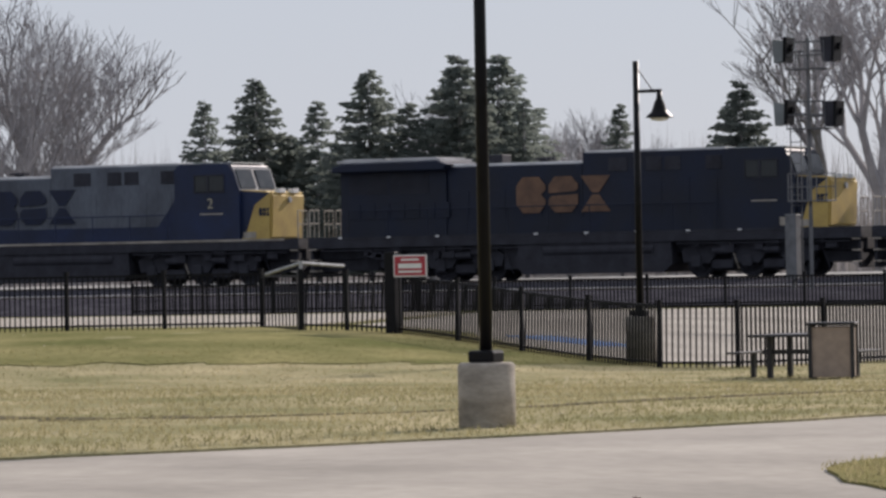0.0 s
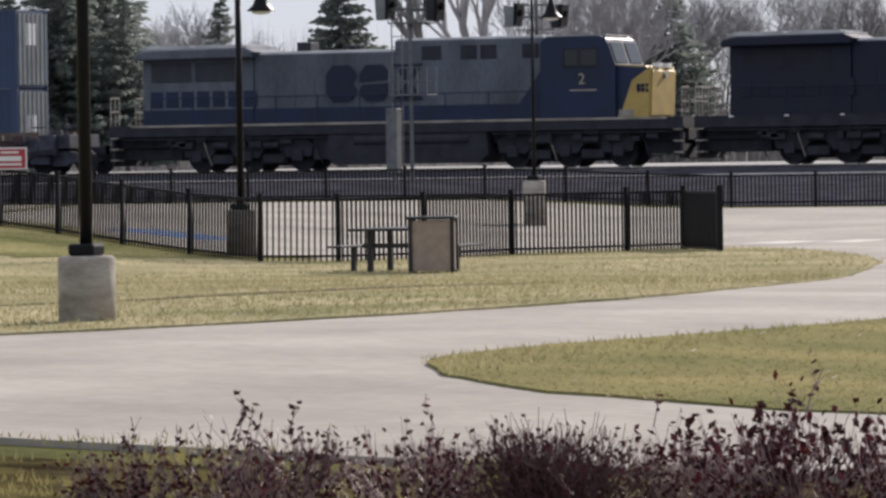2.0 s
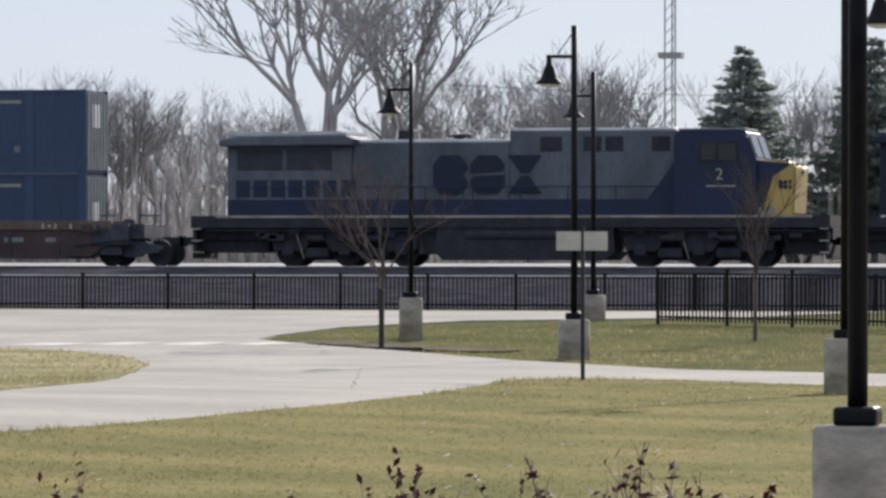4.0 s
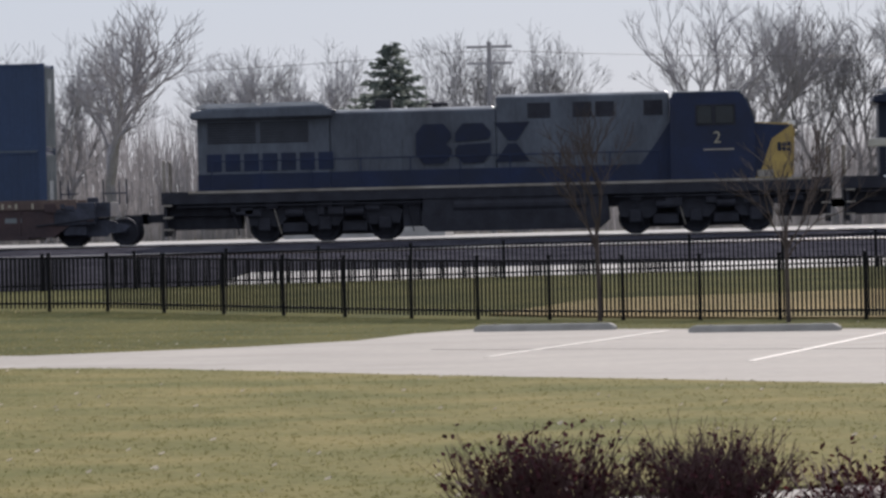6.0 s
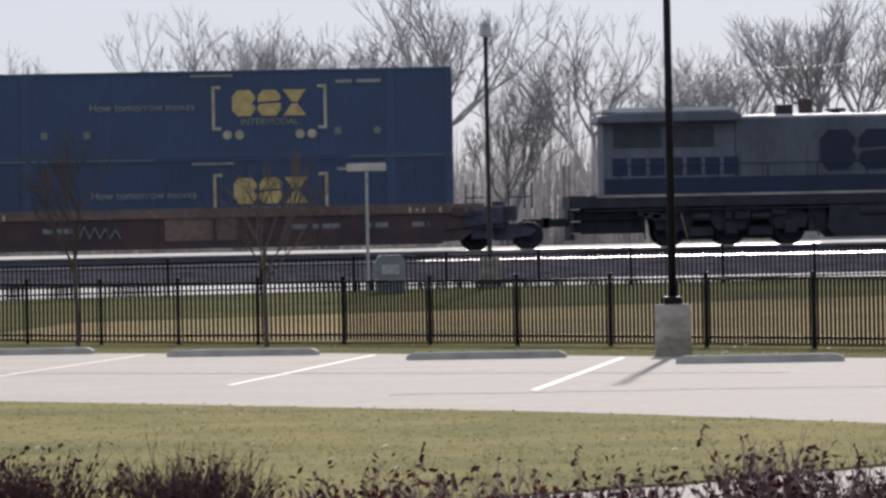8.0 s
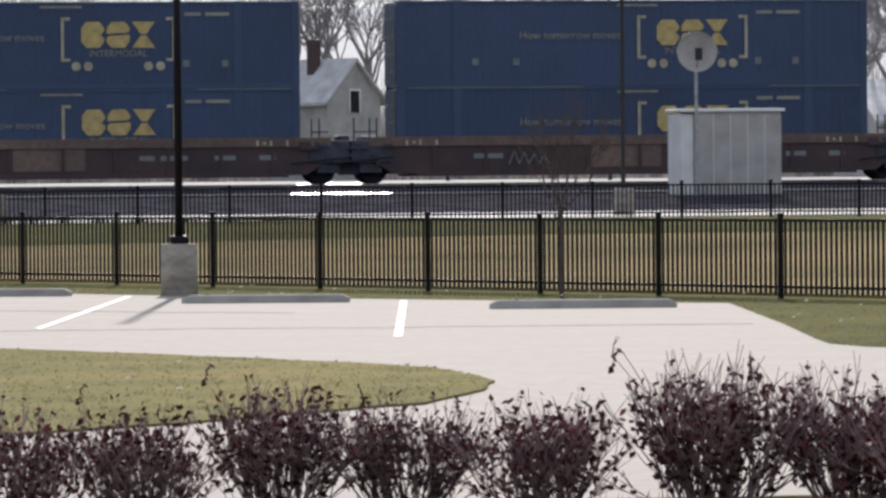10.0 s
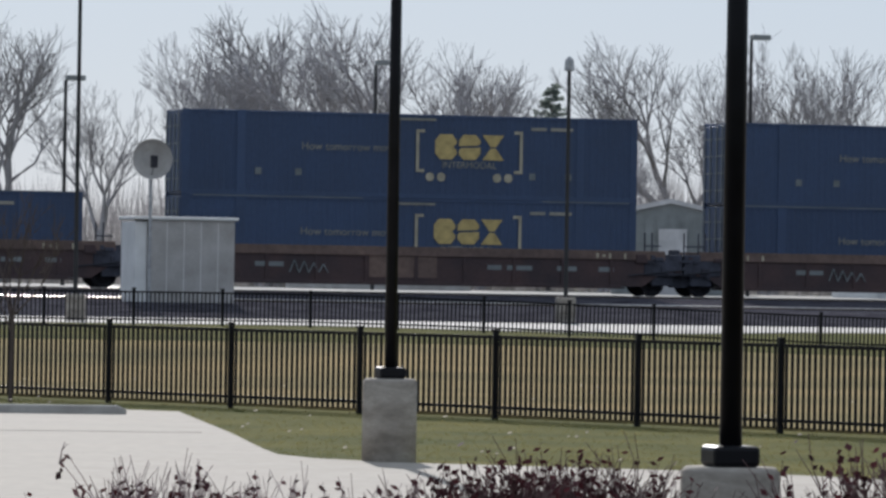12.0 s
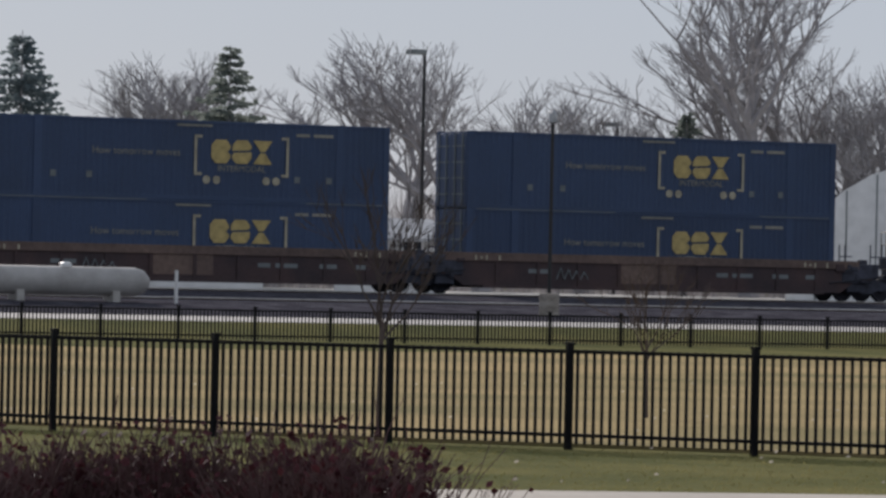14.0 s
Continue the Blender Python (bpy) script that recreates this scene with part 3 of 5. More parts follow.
    tube(bm, (0.6, -1.46, 2.7), (15.45, -1.46, 2.7), 0.022, n=5)
    part("walkway_rail", bm, low, t)
    # fuel tank, air tanks, trucks
    tank = bmesh.new()
    prism(tank, [(7.6, 1.3), (7.5, 0.5), (7.8, 0.2), (13.4, 0.2), (13.75, 0.5), (13.7, 1.3)], -1.45, 1.45)
    part("fuel_tank", tank, "grime", t, "black fuel tank")
    bm = bmesh.new()
    tube(bm, (8.6, -1.3, 1.05), (13.0, -1.3, 1.05), 0.22, n=12)
    part("air_reservoir", bm, "grime", t)
    g = random.Random(3)
    for x0, x1 in ((-0.6, 7.6), (13.9, 20.6)):
        for _ in range(9):
            x = g.uniform(x0, x1 - 0.7)
            z = g.uniform(0.85, 1.15)
            part("equipment_box", boxes((x, x + g.uniform(0.2, 0.6), -1.4, -1.22, z, z + g.uniform(0.15, 0.3)), bevel=0.01), "grime", t)
        bm = bmesh.new()
        tube(bm, (x0, -1.44, 1.22), (x1, -1.44, 1.2), 0.03, n=5)
        part("air_pipe", bm, "grime", t)
    for x in (1.2, 2.6, 5.6, 7.0, 14.6, 16.0, 18.2, 19.5):
        part("sand_hose", tube(bmesh.new(), (x, -1.35, 1.2), (x + 0.25, -1.15, 0.25), 0.025, n=5), "stripe" if x in (2.6, 16.0) else "grime", t)
    for x in np.arange(0.2, 20.4, 2.02):
        part("reflector", boxes((x, x + 0.16, -1.522, -1.516, 1.66, 1.72)), "white", t) if not gray else None
    for x0, x1 in ((-1.0, 1.5), (19.4, 21.0)):
        part("draft_sill", boxes((x0, x1, -0.7, 0.7, 0.45, 0.95), bevel=0.04), "grime", t)
    part("battery_box", boxes((6.9, 7.5, -1.2, 1.2, 0.4, 1.3), bevel=0.03), "grime", t)
    for c in (4.3, 16.6):
        for d in (-1.0, 1.0):
            part("traction_motor", boxes((c + d - 0.62, c + d + 0.62, -0.6, 0.6, 0.2, 1.25), bevel=0.08), "grime", t)
        part("bolster", boxes((c - 2.9, c + 2.9, -0.85, 0.85, 0.98, 1.32)), "grime", t)
        for d in (-1.0, 1.0):
            part("brake_cylinder", tube(bmesh.new(), (c + d - 0.3, -1.28, 0.95), (c + d + 0.3, -1.28, 0.95), 0.14, n=10), "grime", t)
            part("spring_seat", boxes((c + d - 0.42, c + d + 0.42, -1.16, -0.98, 0.3, 0.62), bevel=0.03), "grime", t)
        fr = prism(bmesh.new(), [(c - 2.6, 0.95), (c - 2.5, 0.55), (c - 1.5, 0.5), (c - 1.2, 0.85), (c - 0.7, 0.85), (c - 0.45, 0.5), (c + 0.45, 0.5), (c + 0.7, 0.85), (c + 1.2, 0.85), (c + 1.5, 0.5), (c + 2.5, 0.55), (c + 2.6, 0.95), (c + 2.3, 1.15), (c - 2.3, 1.15)], -1.2, -1.0)
        part("truck_frame", prism(bmesh.new(), [(c - 2.6, 0.95), (c - 2.5, 0.55), (c + 2.5, 0.55), (c + 2.6, 0.95), (c + 2.3, 1.15), (c - 2.3, 1.15)], 1.0, 1.2), "grime", t)
        truck = part("truck_frame", fr, "grime", t, "black cast truck frame")
        for d in (-2.0, 0, 2.0):
            wheelset(t, c + d, 0.53)
            bm = boxes((c + d - 0.2, c + d + 0.2, -1.3, -1.2, 0.36, 0.78), bevel=0.04)
            part("journal_box", bm, "grime", truck)
    return t


CL, CH, CW = 16.15, 2.9, 2.6


def container_part_set(t, top):
    """A 53 ft box: ribbed sides, frame, end doors, emblem panel. x = 0 is the forward end."""
    body = bmesh.new()
    # ribbed side wall as one folded outline drawn upward
    n = 64
    pitch = (CL - 0.5) / n
    for s in (-1, 1):
        pts = []
        for i in range(n):
            x = -CL + 0.25 + i * pitch
            pts += [(x, 0), (x + pitch * 0.3, 0), (x + pitch * 0.4, 0.022), (x + pitch * 0.9, 0.022)]
        pts.append((-0.25, 0))
        lo = [body.verts.new((x, s * (CW / 2 - 0.012 - d), 0.15)) for x, d in pts]
        hi = [body.verts.new((x, s * (CW / 2 - 0.012 - d), CH - 0.1)) for x, d in pts]
        for i in range(len(pts) - 1):
            body.faces.new((lo[i], lo[i + 1], hi[i + 1], hi[i]) if s < 0 else (lo[i + 1], lo[i], hi[i], hi[i + 1]))
    box(body, -CL + 0.06, -0.06, -CW / 2 + 0.08, CW / 2 - 0.08, 0.02, CH - 0.03)
    part("shell", body, "contblue", t)
    for y0 in (-CW / 2, CW / 2 - 0.07):
        part("top_rail", boxes((-CL, 0, y0, y0 + 0.07, CH - 0.11, CH - 0.005), bevel=0.01), "contblue", t)
    for y0 in (-CW / 2, CW / 2 - 0.07):
        part("bottom_rail", boxes((-CL, 0, y0, y0 + 0.07, 0, 0.16), bevel=0.01), "contblue", t)
    for x in (-CL, -0.26):
        for y0, y1 in ((-CW / 2 - 0.004, -CW / 2 + 0.12), (CW / 2 - 0.12, CW / 2 + 0.004)):
            part("corner_post", boxes((x, x + 0.26, y0, y1, 0.0, CH), bevel=0.012), "contblue", t)
    for x in (-CL + 1.9, -1.9 - 0.3):
        part("lift_post", boxes((x, x + 0.3, -CW / 2 - 0.006, -CW / 2 + 0.1, 0.02, CH)), "contblue", t)
    # forward end: framed grey panel with a pale placard; rear end: doors with locking bars
    part("front_panel", boxes((-0.03, 0.004, -CW / 2 + 0.14, CW / 2 - 0.14, 0.12, CH - 0.12)), "contgray", t, "weathered grey end panel")
    part("placard", boxes((0.006, 0.012, -0.5, 0.3, 1.6, 2.4) if top else (0.006, 0.012, -0.5, 0.3, 0.9, 1.9)), "white", t, "pale placard")
    part("end_ribs", boxes(*[(0.0, 0.03, y, y + 0.06, 0.12, CH - 0.12) for y in np.arange(-1.1, 1.1, 0.36)]), "contgray", t)
    for y in (-1, 1):
        d = part("door", boxes((-CL - 0.03, -CL + 0.02, min(0.01 * y, y * (CW / 2 - 0.1)), max(0.01 * y, y * (CW / 2 - 0.1)), 0.1, CH - 0.12), bevel=0.01), "contblue", t)
        for k in (0.35, 0.95):
            part("locking_bar", tube(bmesh.new(), (-CL - 0.06, y * k, 0.1), (-CL - 0.06, y * k, CH - 0.1), 0.025, n=6), "contgray", d, "grey locking bar")
        for z in (0.5, 1.1, 1.7, 2.3):
            part("hinge", boxes((-CL - 0.07, -CL - 0.03, min(y * 0.15, y * 1.1), max(y * 0.15, y * 1.1), z, z + 0.05)), "contgray", d)
    # emblem group: three blocks, brackets, a word, round dots
    Y = -CW / 2 - 0.004
    cx = -6.05
    blocks_logo(t, cx, 1.37, 2.45, 0.86, Y - 0.012, "gold", "emblem")
    b0, b1 = cx - 1.9, cx + 1.9
    for x, s in ((b0, 1), (b1, -1)):
        z0, z1 = 0.92, 2.38
        bm = boxes((min(x, x + s * 0.1), max(x, x + s * 0.1), Y - 0.012, Y, z0, z1), (min(x + s * 0.1, x + s * 0.3), max(x + s * 0.1, x + s * 0.3), Y - 0.012, Y, z1 - 0.1, z1), (min(x + s * 0.1, x + s * 0.3), max(x + s * 0.1, x + s * 0.3), Y - 0.012, Y, z0, z0 + 0.1))
        part("bracket", bm, "pale", t, "pale painted bracket")
    if top:
        lettering("INTERMODAL", 0.31, "faded", t, pose(cx, Y - 0.006, 1.08, 90), "word")
        for x in (b0 + 0.5, b0 + 0.9, b1 - 0.9, b1 - 0.5):
            part("dot", lathe(bmesh.new(), [(0.15, -0.01), (0.15, 0.0)], 18, (x, Y, 0.76), "y"), "pale", t)
    else:
        lettering("INTERMODAL", 0.31, "faded", t, pose(cx, Y - 0.006, 1.08, 90), "word")
    lettering("How tomorrow moves", 0.37, "faded", t, pose(cx - 4.2, Y - 0.006, 1.6, 90), "slogan")
    bm = boxes((cx + 2.2, cx + 2.75, Y - 0.008, Y, 2.42, 2.53), (cx + 2.9, cx + 3.7, Y - 0.008, Y, 2.42, 2.53))
    part("stencil", bm, "faded", t)
    if not top:
        # painted highlight: pale strips for the sunlit ledge between the stacked boxes
        for x0, x1 in ((-CL + 0.4, -9.8), (-3.4, -0.3)):
            part("rail_lip", boxes((x0, x1, Y - 0.012, Y + 0.05, CH - 0.03, CH + 0.0)), "contgray", t, "pale strip as the sunlit ledge at the seam")
    part("stencil", boxes((cx - 2.6, cx - 1.2, Y - 0.008, Y, 2.68, 2.76)), "faded", t)
    for x in (-2.6, -3.9, -13.6, -12.2):
        part("label_plate", boxes((x, x + 0.22, Y - 0.008, Y, 0.72, 0.95)), "contgray", t)


def well_car(u, low_only=False):
    """One well of a stack train with its end truck; x = 0 below the forward end of the box."""
    t = thing("well_car", pose(0, TRACK_Y, RAIL_Z), "rust-brown double-stack well car with pale sill edge", "railcar", "stack train")
    MOVING.append((t, u))
    for s in (-1, 1):
        y0, y1 = sorted((s * 1.36, s * 1.5))
        pr = prism(bmesh.new(), [(-CL - 0.9, 1.5), (-CL - 0.9, 0.8), (-CL - 0.2, 0.32), (0.2, 0.32), (0.9, 0.8), (0.9, 1.5)], y0, y1)
        part("side", pr, "rust", t, "rust-brown well side")
        y0, y1 = sorted((s * 1.34, s * 1.56))
        part("top_chord", boxes((-CL - 1.0, 1.0, y0, y1, 1.24, 1.56), bevel=0.015), "rustpale", t, "pale rubbed top chord")
        part("bottom_chord", boxes((-CL + 0.6, -0.6, y0, y1, 0.24, 0.36), bevel=0.015), "rust", t)
    for x in np.arange(-15.0, -0.8, 1.75):
        part("side_post", boxes((x, x + 0.12, -1.55, -1.5, 0.36, 1.24)), "rust", t)
    part("well_floor", boxes((-CL + 0.4, -0.4, -1.36, 1.36, 0.24, 0.3)), "rust", t)
    for x0, x1, e in ((0.3, 2.1, 0.0), (-CL - 2.1, -CL - 0.3, 0.012)):
        part("end_platform", boxes((x0 - e, x1 + e, -1.25 + e, 1.25 - e, 0.95 + e, 1.45 - e), (x0 + 0.2 + e, x1 - 0.2 - e, -0.3 + e, 0.3 - e, 0.8 + e, 0.94 + e), bevel=0.02), "casting", t, "dark end platform")
    part("patch_panel", boxes((-9.6, -7.2, -1.512, -1.5, 0.5, 1.3)), "rustpale", t, "faded repair panel")
    # unreadable markings as bars
    for x, w in ((-13.6, 1.0), (-5.4, 0.5), (-4.7, 0.9), (-2.9, 0.7), (-1.4, 0.55)):
        part("marking", boxes((x, x + w, -1.515, -1.502, 0.82, 0.98)), "contgray", t)
    for x in (-1.5, -1.05, -0.5, -15.9, -15.45, -14.9):
        part("guide_plate", boxes((x, x + 0.07, -1.575, -1.56, 1.28, 1.46)), "pale", t)
    for x in (-1.28, -15.68):
        part("stencil_mark", boxes((x, x + 0.1, -1.572, -1.56, 1.33, 1.42)), "pale", t)
    for x0, x1 in ((0.25, 1.62), (-CL - 1.6, -CL - 0.25)):
        part("end_bulkhead", boxes((x0, x1, -1.55, -1.25, 0.7, 1.45), (x0 + 0.3, x1 - 0.3, -1.42, -1.2, 0.36, 0.7), bevel=0.03), "casting", t, "dark grimy end casting")
        g = random.Random(int(10 * x1) + 60)
        for _ in range(9):
            x, z = g.uniform(x0 - 0.35, x1 - 0.2), g.uniform(0.5, 1.3)
            part("brake_gear", boxes((x, x + g.uniform(0.08, 0.4), -1.62 + g.uniform(0, 0.03), -1.5, z, z + g.uniform(0.05, 0.3)), bevel=0.015), g.choice(("casting", "grime", "rust")), t)
        part("brake_pipe", tube(bmesh.new(), (x0 - 0.6, -1.6, 0.7), (x1 + 0.1, -1.6, 0.92), 0.03, n=5), "grime", t)
    bm = bmesh.new()
    last = None
    for k in range(9):
        q = (-12.4 + 0.17 * k, -1.53, 0.62 + (0.45 if k % 2 else 0.0) * (1 - 0.05 * k))
        if last:
            tube(bm, last, q, 0.025, n=5)
        last = q
    part("graffiti", bm, "contgray", t, "pale scrawled paint")
    for a, b, posts in ((0.42, 1.0, (0.42, 0.68)), (1.85, 2.62, (1.85, 2.38, 2.62))):
        bm = bmesh.new()
        for k in posts:
            tube(bm, (k, -1.0, 1.36), (k, -1.0, 2.2), 0.028, n=6)
        tube(bm, (a, -1.0, 1.74), (b, -1.0, 1.74), 0.025, n=6)
        part("stanchion", bm, "casting", t, "dark end stanchions")
    part("hand_brake", boxes((1.3, 1.68, -1.1, -0.9, 1.36, 1.62), bevel=0.04), "casting", t)
    for x in (1.64,):
        fr = prism(bmesh.new(), [(x - 1.1, 0.65), (x - 0.9, 0.45), (x - 0.4, 0.4), (x - 0.3, 0.3), (x + 0.3, 0.3), (x + 0.4, 0.4), (x + 0.9, 0.45), (x + 1.1, 0.65), (x + 0.4, 0.85), (x - 0.4, 0.85)], -1.1, -0.95)
        part("truck_frame", prism(bmesh.new(), [(x - 1.1, 0.65), (x - 0.9, 0.45), (x + 0.9, 0.45), (x + 1.1, 0.65), (x + 0.4, 0.85), (x - 0.4, 0.85)], 0.95, 1.1), "casting", t)
        part("truck_frame", fr, "casting", t, "black truck side frame")
        wheelset(t, x - 0.88, 0.46)
        wheelset(t, x + 0.88, 0.46)
    if u > -1:
        coupler(t, 2.4, 1)
    return t


def train():
    locomotive(4.93, "gray")
    locomotive(4.93 + 22.6, "dark")
    locomotive(4.93 + 45.2, "dark")
    for i in range(3):
        u = -19.43 * i
        well_car(u)
        for top in (False, True):
            if i == 2 and top:
                continue
            c = thing("container", pose(0, TRACK_Y, RAIL_Z + 0.31 + (2.902 if top else 0)), "blue ribbed freight container with yellow emblem, upper of two" if top else "blue ribbed freight container with yellow emblem in a well car", "container", "containers")
            container_part_set(c, top)
            MOVING.append((c, u if i < 2 else u - 0.1))


# ---- street furniture ----
def on(x, y):
    return height(x, y)


def polar(az, r):
    return (r * math.sin(radians(az)), r * math.cos(radians(az)))


def lamp_post(x, y, tall, arm=0, base_top=0.88, dia=0.61, pole_r=0.07):
    """Black lamp post on a round concrete footing; arm: side on which a bell lantern hangs."""
    z = on(x, y)
    t = thing("street_lamp", pose(x, y, z), "black lamp post with bell lantern on a round concrete footing" if arm else "tall black lamp post on a round concrete footing", "street lamp", "lamp posts")
    r = dia / 2
    part("footing", lathe(bmesh.new(), [(r, -0.3), (r, base_top - 0.03), (r - 0.03, base_top)], 36), "footing", t, "rough cast concrete footing", True)
    part("base_cover", boxes((-0.15, 0.15, -0.15, 0.15, base_top, base_top + 0.13), bevel=0.03), "black", t, "glossy black base cover")
    part("pole", tube(bmesh.new(), (0, 0, base_top + 0.1), (0, 0, tall), pole_r, pole_r * 0.85, 16), "black", t, "", True)
    if arm:
        bm = bmesh.new()
        tube(bm, (0, 0, tall - 0.6), (arm * 0.55, 0, tall - 0.6), 0.035, n=10)
        tube(bm, (0, 0, tall - 0.1), (arm * 0.35, 0, tall - 0.58), 0.012, n=6)
        a = part("arm", bm, "black", t)
        hx = arm * 0.5
        sh = lathe(bmesh.new(), [(0.05, -0.6), (0.06, -0.76), (0.1, -0.82), (0.13, -0.93), (0.17, -1.02), (0.27, -1.11), (0.28, -1.13)], 24, (hx, 0, tall))
        part("shade", sh, "black", t, "black bell-shaped shade", True)
        part("lamp_glass", lathe(bmesh.new(), [(0.2, -1.135), (0.16, -1.18), (0.05, -1.2)], 18, (hx, 0, tall)), "white", t, "white lamp glass", True)
    return t


def lamps():
    lamp_post(-22.95, 47.07, 7.5, base_top=0.72)
    lamp_post(*polar(-24.2, 98), 6.0, 1, 0.95)
    lamp_post(*polar(-20.8, 121), 6.2, 1, 1.1, 0.56, 0.045)
    lamp_post(*polar(-13.76, 111), 6.2, -1, 0.93, 0.53, 0.06)
    lamp_post(*polar(-11.87, 96), 6.45, -1, 0.75)
    lamp_post(*polar(-11.65, 122), 6.1, -1, 0.6)
    lamp_post(*polar(-8.74, 70.3), 6.4, 1, 0.82)
    lamp_post(-5.02, 33.2, 6.5, base_top=0.88)
    lamp_post(8.48, 80.9, 7.5, base_top=0.86)
    lamp_post(14.08, 53.35, 7.3, base_top=0.93)
    lamp_post(9.75, 28.75, 6.0, base_top=0.93)
    for az, r, h in ((3.88, 131, 6.6), (11.13, 138, 9.5), (16.8, 146, 7.4), (28.65, 162, 6.3)):
        x, y = polar(az, r)
        t = thing("platform_lamp", pose(x, y, on(x, y)), "slim dark lamp post beside the railway", "street lamp", "platform lamps")
        part("footing", boxes((-0.25, 0.25, -0.25, 0.25, -0.2, 0.75), bevel=0.03), "footing", t)
        part("pole", tube(bmesh.new(), (0, 0, 0.7), (0, 0, h), 0.065, 0.055, 10), "blacksteel", t)
        part("lantern", lathe(bmesh.new(), [(0.05, h), (0.16, h + 0.05), (0.13, h + 0.35), (0.03, h + 0.45)], 10), "galv", t)


def fence(name, posts, h, label, singles=(), pitch=0.115):
    """Black steel picket fence: posts, and between them rails and pickets. singles: spans whose pickets are objects."""
    x0, y0 = posts[0]
    t = thing(name, pose(0, 0, 0), label, "fence")
    post = picket = rail = None
    V, F = [], []
    for i, (x, y) in enumerate(posts):
        z = on(x, y)
        if post is None:
            bm = boxes((-0.04, 0.04, -0.04, 0.04, -0.1, h + 0.06), (-0.05, 0.05, -0.05, 0.05, h + 0.06, h + 0.09))
            post = part("post", bm, "black", t)
            post.matrix_basis = pose(x, y, z)
        else:
            share("post", post, t, pose(x, y, z))
        if i + 1 == len(posts):
            break
        a, b = Vector((x, y, z)), Vector((*posts[i + 1], on(*posts[i + 1])))
        d = b - a
        L = d.length
        ang = math.degrees(math.atan2(d.y, d.x))
        n = max(2, round(L / pitch))
        mm = Matrix.Translation(a) @ Matrix.Rotation(radians(ang), 4, "Z") @ Matrix.Rotation(-math.asin(d.z / L), 4, "Y")
        for nm, zz in (("lower_rail", 0.12), ("upper_rail", h - 0.05)):
            if rail is None:
                rail = part(nm, boxes((0, 1, -0.02, 0.02, 0, 0.045)), "black", t)
                ob = rail
            else:
                ob = share(nm, rail, t, Matrix())
            ob.matrix_basis = mm @ Matrix.Translation((0.04, 0, zz)) @ Matrix.Diagonal((L - 0.08, 1, 1, 1))
        for k in range(1, n):
            at = mm @ Matrix.Translation((L * k / n, 0, 0))
            if i in singles:
                if picket is None:
                    picket = part("picket", boxes((-0.019, 0.019, -0.016, 0.016, 0.03, h)), "black", t)
                    picket.matrix_basis = at
                else:
                    share("picket", picket, t, at)
            else:
                i0 = len(V)
                V += [tuple(at @ Vector(p)) for p in itertools.product((-0.017, 0.017), (-0.016, 0.016), (0.03, h))]
                F += [tuple(i0 + j for j in q) for q in ((0, 1, 3, 2), (4, 6, 7, 5), (0, 4, 5, 1), (2, 3, 7, 6), (1, 5, 7, 3))]
    if V:
        me = bpy.data.meshes.new("picket_infill")
        me.from_pydata(V, [], F)
        me.materials.append(M["black"])
        ob = new("picket_infill", me)
        ob.parent = t
        tagged(ob, kind="stuff")
    return t


def along(pts, step):
    """Points at even steps along a polyline."""
    out = [pts[0]]
    rest = step
    for a, b in zip(pts, pts[1:]):
        a, b = Vector(a), Vector(b)
        L = (b - a).length
        while rest <= L:
            out.append(tuple(a + (b - a) * rest / L))
            rest += step
        rest -= L
    return out


# ---- fences ----
EAST_LINE = [(-27, 119.5), (-13.1, 113.1), (-4.2, 104.5), (3.7, 97.9), (9.9, 88.7), (16, 78.7), (20.4, 71.2), (25.5, 60.5), (31.6, 52.4), (40, 41)]
EAST_AZ = [-10.9, -10.1, -9.35, -8.65, -7.95, -7.26, -6.59, -5.94, -5.25, -4.56, -3.85, -3.08, -2.31, -1.48, -0.63, 0.26, 1.18, 2.17, 3.17, 4.18, 5.26, 6.37, 7.61, 8.86,
           10.16, 11.53, 12.94, 14.43, 16.0, 17.65, 19.3, 21.06, 22.94, 24.8, 26.82, 28.9, 31.05, 33.3]


def on_line(az, line):
    k = math.tan(radians(az))
    for (a, b), (c, d) in zip(line, line[1:]):
        fa, fb = a - k * b, c - k * d
        if fa * fb <= 0:
            s = fa / (fa - fb)
            return (a + s * (c - a), b + s * (d - b))
    return line[-1]


